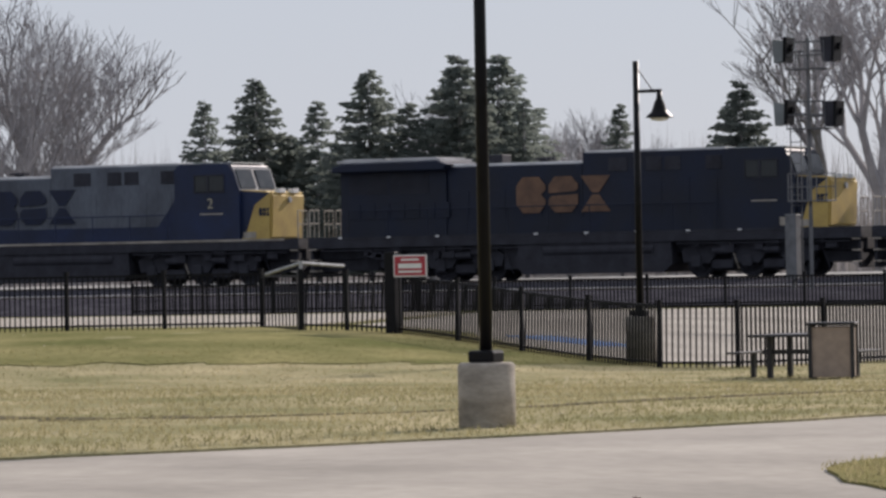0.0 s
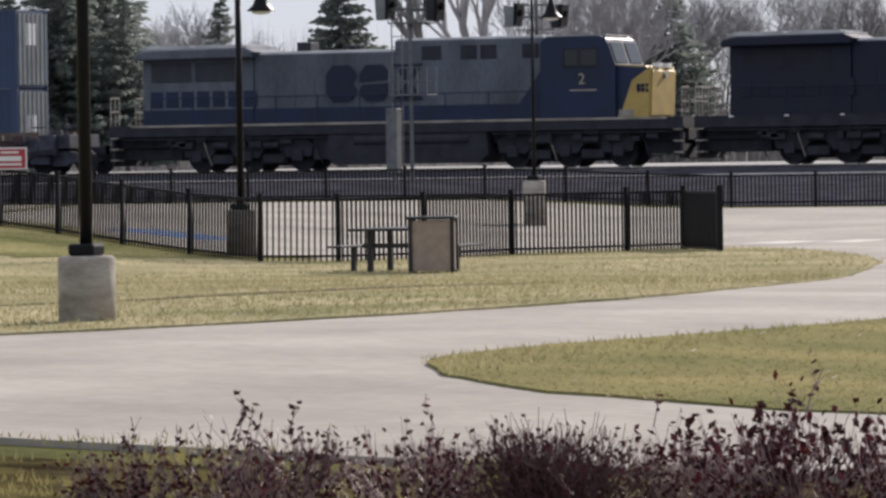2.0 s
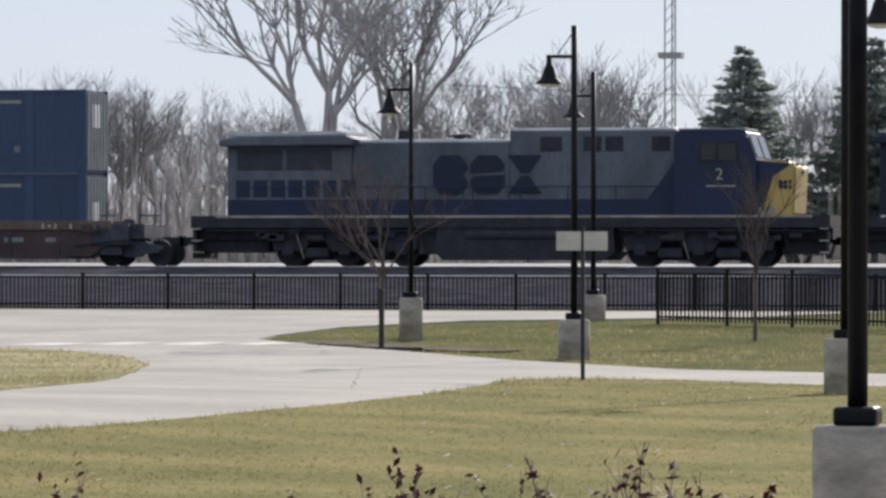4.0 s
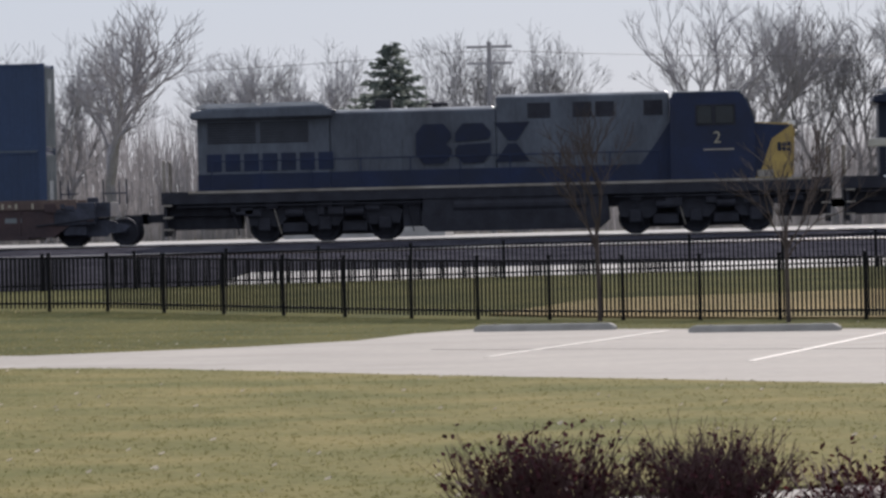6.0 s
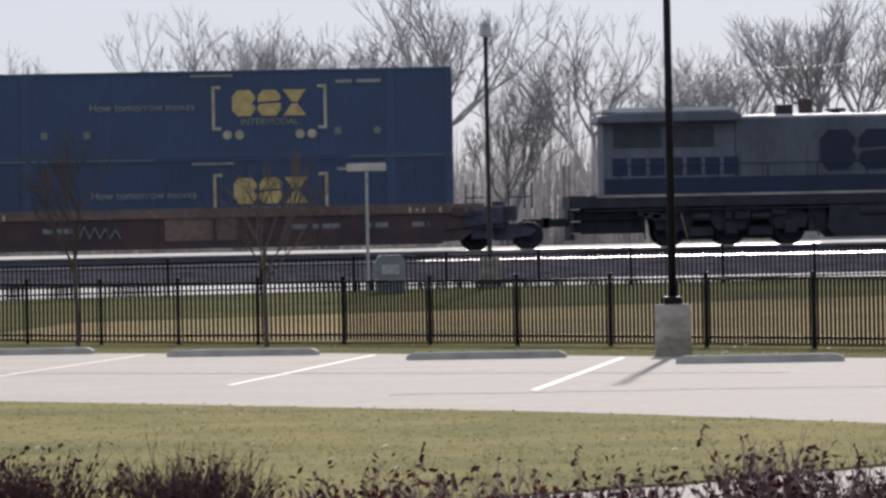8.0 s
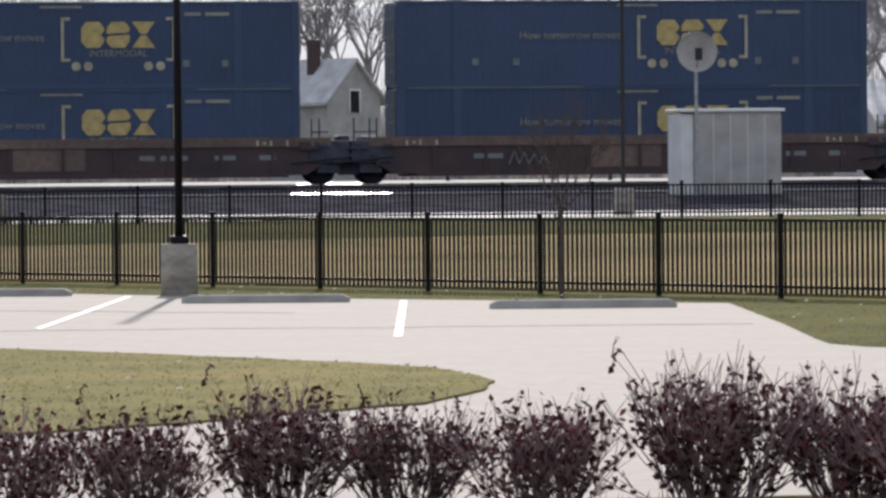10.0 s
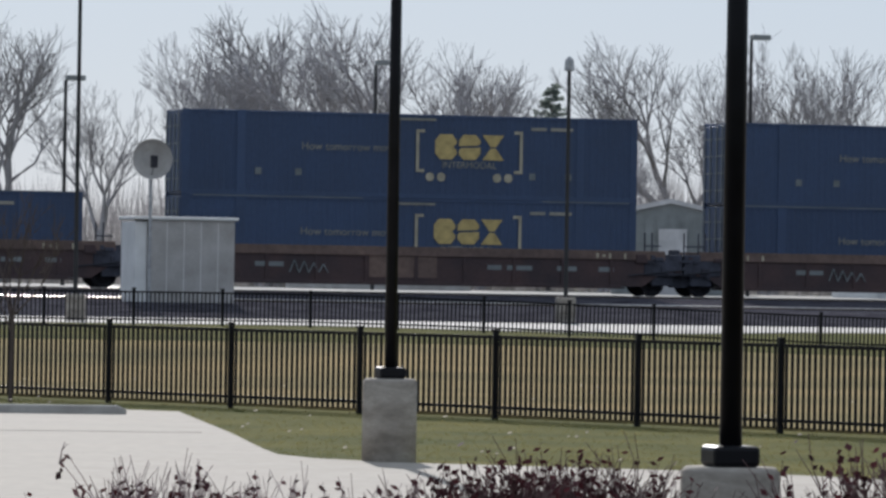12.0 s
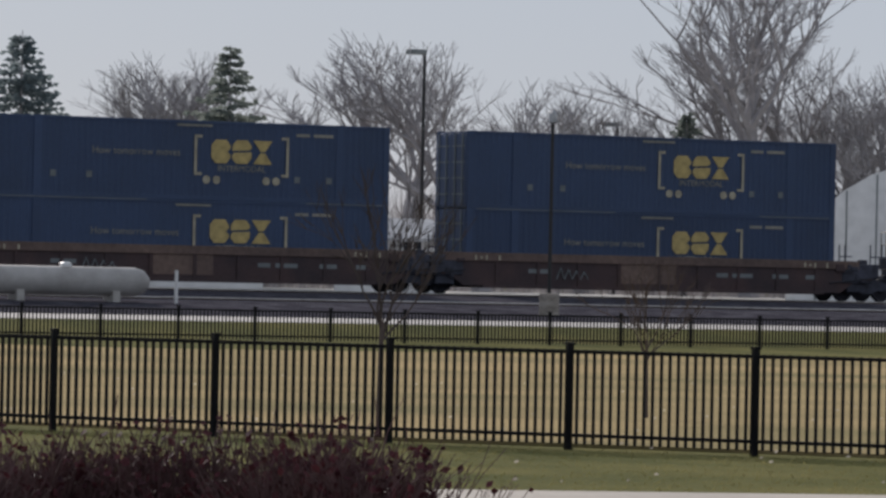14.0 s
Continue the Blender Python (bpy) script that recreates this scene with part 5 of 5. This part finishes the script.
def bare_tree_meshes():
    """Height 10, several habits: upright, spreading, many-stemmed."""
    out = []
    for seed, stems, L, spread, depth in ((1, 1, 2.2, 0.62, 6), (2, 2, 2.1, 0.58, 6), (3, 1, 2.3, 0.58, 6), (4, 3, 2.2, 0.55, 6), (5, 1, 2.0, 0.66, 6)):
        rng = random.Random(seed)
        V, F, TV, TF = [], [], [], []
        for s in range(stems):
            lean = 0.08 if stems == 1 else 0.35
            d = Vector((rng.uniform(-lean, lean), rng.uniform(-lean, lean), 1)).normalized()
            grow(TV, TF, rng, Vector((rng.uniform(-0.2, 0.2) * (stems > 1), rng.uniform(-0.2, 0.2) * (stems > 1), -0.3)), d, L, 0.21 if stems == 1 else 0.14, depth, -0.06, spread, 0.0075, crown=(V, F), reach=(0.7, 0.86), wig=0.14, up=0.0, taper=0.58)
        top = max(v[2] for v in V)
        k = 10 / top
        out.append([mesh_of(nm, [(a * k, b * k, c * k) for a, b, c in vv], ff, "bark") for nm, vv, ff in (("trunk", TV, TF), ("bare_crown", V, F))])
    return out


def conifer_meshes():
    """Height 10: a tapered trunk, whorls of spreading boughs set with flat needle sprays."""
    out = []
    for seed, width, loose, whorls, material in ((11, 0.44, 0.35, 44, "needle"), (12, 0.41, 0.25, 46, "needle"), (13, 0.43, 0.25, 30, "spruce"), (14, 0.46, 0.6, 34, "needle")):
        rng = random.Random(seed)
        V, F = [], []
        for lvl in range(whorls):
            f = (lvl + rng.uniform(-0.2, 0.2)) / whorls
            z = 0.9 + 9.0 * max(f, 0)
            ring = 10 * width * (1 - max(f, 0)) ** 0.82 * rng.uniform(1 - 0.5 * loose, 1.05) + 0.1
            turn = rng.uniform(0, 6.2832)
            for b in range(9):
                if rng.random() < 0.02 + 0.25 * loose:
                    continue
                a = turn + 6.2832 * b / 9 + rng.uniform(-0.3, 0.3)
                reach = ring * rng.uniform(0.72, 1.1)
                z0 = z + rng.uniform(-0.22, 0.22)
                way = Vector((math.cos(a), math.sin(a), 0))
                side = Vector((-math.sin(a), math.cos(a), 0))
                n = max(4, int(reach * 6))
                for k in range(n):
                    s = (k + rng.uniform(0.2, 1)) / n
                    rr = reach * s
                    p = way * rr + Vector((0, 0, z0 - 0.2 * rr + 0.2 * rr * rr / max(reach, 0.3)))
                    span = (0.12 + 0.42 * reach * 0.35 * (1 - s) + 0.1) * (0.5 + s)
                    for e in (-1, 1, 0):
                        d = (way * rng.uniform(0.5, 1) + side * e * rng.uniform(0.5, 1.1) + Vector((0, 0, rng.uniform(-0.35, 0.1)))).normalized() * min(0.6, span) * rng.uniform(0.7, 1.2)
                        h = Vector((rng.uniform(-0.3, 0.3), rng.uniform(-0.3, 0.3), 1)).normalized() * rng.uniform(0.045, 0.1)
                        i = len(V)
                        q = p + Vector((0, 0, rng.uniform(-0.06, 0.06)))
                        V.extend([tuple(q), tuple(q + d * 0.5 + h), tuple(q + d), tuple(q + d * 0.5 - h)])
                        F.append((i, i + 1, i + 2, i + 3))
        trunk = bmesh.new()
        tube(trunk, (0, 0, -0.3), (0, 0, 10.0), 0.2, 0.015, 7)
        tm = bpy.data.meshes.new("conifer_trunk")
        trunk.to_mesh(tm)
        trunk.free()
        tm.materials.append(M["bark"])
        out.append((mesh_of("needle_sprays", V, F, material), tm))
    return out


def trees():
    bare = bare_tree_meshes()
    con = conifer_meshes()
    rng = random.Random(7)

    def put_bare(az, r, h, kind, wide=1.0, label="tall bare grey tree behind the railway"):
        x, y = polar(az, r)
        t = thing("bare_tree", pose(x, y, on(x, y) - 0.1, 0, 0, rng.uniform(0, 360)), label, "tree", "bare trees")
        k = h / 10
        for nm, me in zip(("trunk", "crown"), bare[kind]):
            ob = new(nm, me)
            ob.parent = t
            ob.matrix_basis = Matrix.Diagonal((k * wide, k * wide, k, 1))

    def put_con(az, r, h, kind, wide=1.0):
        x, y = polar(az, r)
        t = thing("conifer", pose(x, y, on(x, y) - 0.1, 0, 0, rng.uniform(0, 360)), "dark green conifer with uneven boughs" if kind != 2 else "blue-green spruce with upswept boughs", "tree", "conifers")
        k = h / 10
        for nm, me in zip(("crown", "trunk"), con[kind]):
            ob = new(nm, me)
            ob.parent = t
            ob.matrix_basis = Matrix.Diagonal((k * wide, k * wide, k, 1))

    for az, h, kind, wide in ((-29.2, 9.8, 3, 0.8), (-28.6, 11.0, 0, 1.0), (-27.9, 9.8, 3, 0.9), (-27.3, 11.0, 0, 1.0), (-26.85, 9.4, 3, 1.0), (-26.25, 11.6, 1, 1.1), (-25.8, 11.8, 1, 1.2),
                              (-25.5, 9.6, 3, 0.8), (-28.2, 8.2, 0, 1.0), (-24.4, 9.4, 3, 0.7), (-23.0, 10.6, 1, 1.0), (-19.2, 9.6, 0, 0.95), (-9.9, 11.3, 1, 1.05), (-8.4, 11.8, 1, 1.0),
                              (-3.25, 10.2, 0, 1.15), (16.6, 11.2, 3, 0.8), (22.5, 13.2, 2, 0.95), (24.9, 12.4, 3, 0.9), (30.2, 10.0, 0, 0.9)):
        put_con(az, 240 + rng.uniform(-6, 8), h - 0.8, kind, wide)
    for az, h, kind in ((-31.5, 15.5, 3), (-30.7, 17, 4), (-31.0, 10, 1), (-26.6, 11, 1), (-25.0, 9.8, 1), (-24.2, 10, 4), (-22.2, 19, 2), (-21.4, 18, 0), (-20.6, 12, 3), (-19.9, 12, 1), (-19.2, 10.5, 4),
                        (-18.3, 12, 3), (-17.6, 11.5, 1), (-17.0, 10.5, 4), (-16.2, 11, 3), (-15.6, 10, 1), (-14.6, 20, 2), (-14.0, 18.5, 0), (-13.2, 13, 1), (-12.4, 12, 3), (-11.6, 12, 1), (-10.6, 10.5, 4), (-9.3, 11.5, 3), (-8.0, 11, 1),
                        (-7.2, 12, 3), (-6.4, 13, 4), (-5.2, 11, 1), (-4.2, 12, 3), (-2.7, 9, 1), (-1.75, 12, 3), (-1.1, 10, 1), (0.2, 13.5, 2), (1.0, 12, 4), (2.0, 13.5, 3), (3.1, 15, 2), (4.2, 11, 1), (5.2, 14, 2), (6.2, 12, 3),
                        (7.4, 14, 0), (8.3, 15, 2), (9.2, 15.5, 0), (10.3, 15.5, 0), (11.5, 11, 2), (12.5, 12, 2), (13.4, 14.5, 3), (14.1, 15.5, 4), (15.2, 15, 4), (15.8, 13.5, 0), (17.2, 10.5, 1), (18.3, 14.6, 4), (19.1, 14.4, 3),
                        (24.1, 12.4, 0), (25.2, 13.0, 4), (27.1, 13.4, 2), (27.9, 13.0, 4), (29.0, 11.2, 0), (29.9, 11.8, 2), (30.95, 19.5, 2), (32.0, 15, 4), (32.7, 13, 3)):
        put_bare(az, 250 + rng.uniform(-12, 18), h - (0.2 if az > 23.5 else 1.0), kind, 1.25 if h > 16 else 1.45 if az > 23.5 else 1.08)
    # low scrub along the back: thin uneven stems
    V, F = [], []
    r2 = random.Random(21)
    for _ in range(30000):
        az = r2.uniform(-34, 35)
        rr = r2.uniform(246, 300)
        x, y = polar(az, rr)
        hmax = 6.8 + 2.8 * noise.noise((x * 0.05, 3.1, 0)) + 1.8 * noise.noise((x * 0.2, 7.7, 0))
        h = max(1.2, hmax * r2.uniform(0.5, 1.15))
        w = r2.uniform(0.02, 0.06)
        dx = r2.uniform(-0.9, 0.9)
        i = len(V)
        V.extend([(x - w, y, 0.5), (x + w, y, 0.5), (x + dx * 0.4 + w * 0.5, y, 0.5 + h * 0.6), (x + dx, y + 0.2, 0.5 + h), (x + dx * 0.4 - w * 0.5, y, 0.5 + h * 0.6), (x + dx * 0.4 + r2.uniform(-1.2, 1.2), y, 0.5 + h * r2.uniform(0.7, 1.0))])
        F.extend([(i, i + 1, i + 2, i + 4), (i + 4, i + 2, i + 3), (i + 4, i + 2, i + 5)])
    ob = new("scrub", mesh_of("scrub", V, F, "brush"))
    tagged(ob, "leafless grey-brown scrub behind the railway", "scrub", kind="stuff")
    # young trees on the lawns
    sap = []
    for seed in (31, 32, 33):
        g = random.Random(seed)
        V, F = [], []
        tube_top = 1.35
        for s in range(7):
            d = Vector((g.uniform(-0.6, 0.6), g.uniform(-0.6, 0.6), 1)).normalized()
            grow(V, F, g, Vector((0, 0, g.uniform(1.0, 1.6))), d, 0.8, 0.022, 3, 0.0, 0.45, 0.006)
        sap.append(mesh_of("sapling_limbs", V, F, "darkbark"))
    stem = bmesh.new()
    tube(stem, (0, 0, -0.1), (0.03, 0, 1.6), 0.045, 0.03, 7)
    sm_ = bpy.data.meshes.new("sapling_trunk")
    stem.to_mesh(sm_)
    stem.free()
    sm_.materials.append(M["darkbark"])
    for i, (az, r, k) in enumerate(((-14.1, 105.5, 1.25), (-9.78, 110, 1.1), (-0.9, 101.3, 1.2), (1.28, 96.7, 1.15), (10.4, 79.6, 0.9), (26.7, 65, 0.95), (29.8, 76, 0.75))):
        x, y = polar(az, r)
        t = thing("young_tree", pose(x, y, on(x, y), 0, 0, 77 * i), "slender bare young tree on the lawn", "tree", "young trees")
        for nm, me in (("trunk", sm_), ("crown", sap[i % 3])):
            ob = new(nm, me)
            ob.parent = t
            ob.matrix_basis = Matrix.Diagonal((k, k, k, 1))


# ---- shrubs and grass ----
def shrubs():
    kinds = []
    for seed, stems, leaves, h in ((41, 42, 1300, 0.78), (42, 46, 1400, 0.84), (43, 40, 1250, 0.8), (44, 125, 1900, 0.86), (45, 130, 2000, 0.9), (46, 60, 1500, 0.8), (47, 64, 1600, 0.84)):
        g = random.Random(seed)
        V, F, LV, LF = [], [], [], []
        for _ in range(stems):
            a = g.uniform(0, 6.2832)
            out = g.uniform(0.15, 0.75) if seed not in (44, 45) else g.uniform(0.1, 0.6)
            d = Vector((math.cos(a) * out, math.sin(a) * out, 1)).normalized()
            grow(V, F, g, Vector((0.09 * math.cos(a), 0.09 * math.sin(a), -0.05)), d, h * g.uniform(0.4, 0.62), 0.0095, 2, -0.1, 0.42 if seed in (44, 45) else 0.33, 0.0035)
        top = max(v[2] for v in V)
        V = [(x * h / top * 1.15, y * h / top * 1.15, z * h / top) for x, y, z in V]
        # a few bare shoots that stand above the rest
        for _ in range(5 if seed < 44 else 2):
            x, y, z = max((V[g.randrange(len(V))] for _ in range(14)), key=lambda q: q[2])
            grow(V, F, g, Vector((x, y, z - 0.02)), Vector((g.uniform(-0.25, 0.25), g.uniform(-0.25, 0.25), 1)).normalized(), g.uniform(0.05, 0.14) * (1 if seed < 44 else 0.5), 0.005, 1, -0.1, 0.4, 0.003)
        for _ in range(leaves):
            x, y, z = V[g.randrange(len(V))]
            if z < 0.22 * h:
                continue
            p = Vector((x, y, z))
            w = Vector((g.uniform(-1, 1), g.uniform(-1, 1), g.uniform(-1, 1))).normalized() * g.uniform(0.016, 0.034 if seed not in (44, 45) else 0.024)
            u = w.orthogonal().normalized() * g.uniform(0.009, 0.018)
            i = len(LV)
            LV.extend([tuple(p - w), tuple(p + u), tuple(p + w), tuple(p - u)])
            LF.append((i, i + 1, i + 2, i + 3))
        kinds.append((mesh_of("shrub_stems", V, F, "twig" if seed not in (44, 45) else "darktwig"), mesh_of("shrub_leaves", LV, LF, "leaf" if seed not in (44, 45) else "darkleaf")))
    g = random.Random(5)
    spots = []
    az = -25.5
    while az < 27.2:
        if not -9 < az < -2.3 and abs(az - 18.67) > 0.95:
            dense = az > 19.2 or (az < -9.5 and az > -21 and g.random() < 0.08) or (-2.4 < az < 1.4) or (15.5 < az < 18)
            spots.append((az, g.uniform(26.8, 28.2) if az > -8 else g.uniform(23.4, 25.0), dense))
            if dense and az > 19:
                spots.append((az + 0.6, g.uniform(25.8, 27.5), dense))
        az += g.uniform(1.1, 1.7) if az < -9.5 else g.uniform(0.8, 1.2) if 13 < az < 18.5 else g.uniform(1.4, 2.1)
    for az, r, dense in spots:
        x, y = polar(az, r)
        t = thing("shrub", pose(x, y, on(x, y) + 0.03, 0, 0, g.uniform(0, 360)), "dense dark red shrub in the mulch bed" if dense else "thinning twiggy shrub with dark red leaves", "shrub", "shrubs")
        k = g.uniform(0.9, 1.08 if az > -9 else 1.28) * (0.88 if az < -18.6 else 1.5 if az > 19 else 1.3 if az > 15 else 1.15 if az > 10.5 else 1.0)
        st, lf = kinds[g.randrange(3, 5) if dense else g.randrange(0, 3) if az < -9 else g.randrange(5, 7)]
        for nm, me in (("twig_crown", st), ("leafage", lf)):
            ob = tagged(new(nm, me), kind="stuff")
            ob.parent = t
            ob.matrix_basis = Matrix.Diagonal((k, k, k * g.uniform(0.95, 1.05), 1))


def inside(x, y, poly):
    hit = False
    for (a, b), (c, d) in zip(poly, poly[1:] + poly[:1]):
        if (b > y) != (d > y) and x < (c - a) * (y - b) / (d - b) + a:
            hit = not hit
    return hit


def grass_tufts():
    g = random.Random(9)
    kinds = {"blades": ([], []), "greenblades": ([], [])}
    made = 0
    road = ROAD
    while made < 120000:
        y = 30 + 95 * g.random() ** 1.6
        x = y * math.tan(radians(g.uniform(-32.5, 33.5)))
        if inside(x, y, road) and not inside(x, y, LAWN_WEST) and not inside(x, y, LAWN_MAIN):
            continue
        made += 1
        if x > -8 and g.random() < 0.55:
            continue
        V, F = kinds["blades" if x < g.uniform(-18, -4) and not (x < -38 and y > 74 and inside(x, y, SWALE)) else "greenblades"]
        z = on(x, y) + (0.035 if inside(x, y, road) else -0.03)
        for _ in range(2):
            h = g.uniform(0.015, 0.075 if x < -15 else 0.03)
            w = g.uniform(0.004, 0.01)
            dx, dy = g.uniform(-0.05, 0.05), g.uniform(-0.04, 0.04)
            i = len(V)
            ox = g.uniform(-0.04, 0.04)
            V.extend([(x + ox - w, y, z - 0.005), (x + ox + w, y, z - 0.005), (x + ox + dx, y + dy, z + h)])
            F.append((i, i + 1, i + 2))
    # thin clumps at the edge of the shrub bed
    V, F = kinds["greenblades"]
    for _ in range(26000):
        x, y = g.uniform(-15, 15), g.uniform(21.5, 29.4)
        if noise.noise((x * 1.1, y * 1.6, 2.0)) < g.uniform(-0.05, 0.2):
            continue
        i, z, w = len(V), on(x, y) + 0.035, g.uniform(0.004, 0.01)
        V.extend([(x - w, y, z), (x + w, y, z), (x + g.uniform(-0.04, 0.04), y, z + g.uniform(0.03, 0.09))])
        F.append((i, i + 1, i + 2))
    for material, (V, F) in kinds.items():
        ob = new("grass", mesh_of("grass", V, F, material))
        tagged(ob, "short winter grass, straw mixed with green" if material == "blades" else "short green winter grass with straw", "grass", kind="stuff")
    # fallen leaves and pale litter flecks
    V, F = [], []
    for _ in range(900):
        y = 32 + 60 * g.random()
        x = y * math.tan(radians(g.uniform(-32, 33)))
        if inside(x, y, road) and not inside(x, y, LAWN_WEST) and not inside(x, y, LAWN_MAIN):
            continue
        z = on(x, y) + 0.045
        s = g.uniform(0.012, 0.028)
        i = len(V)
        V.extend([(x - s, y - s, z), (x + s, y - s, z + 0.01), (x + s, y + s, z + 0.03), (x - s, y + s, z + 0.01)])
        F.append((i, i + 1, i + 2, i + 3))
    tagged(new("fallen_leaves", mesh_of("fallen_leaves", V, F, "dryleaf")), "scattered dry pale fallen leaves", "leaves", kind="stuff")


def motions():
    for ob, u in MOVING:
        y, z = ob.location.y, ob.location.z
        walk(ob, [(t, pose(front(t) + u, y, z)) for t in range(15)])
    for ob, x, r in WHEELS:
        rows = []
        for k in range(0, 14 * 30 + 1):
            t = k / 30
            rows.append((t, Matrix.Translation((x, 0, r)) @ Matrix.Rotation((front(t) - front(0)) / r % 6.283185307, 4, "Y")))
        walk(ob, rows)


ground_sheet()
lot()
markings()
track(TRACK_Y, RAIL_Z)
track(152.6, 1.32)
train()
lamps()
fences()
wheel_stops()
notices()
lineside()
buildings()
trees()
shrubs()
grass_tufts()
motions()
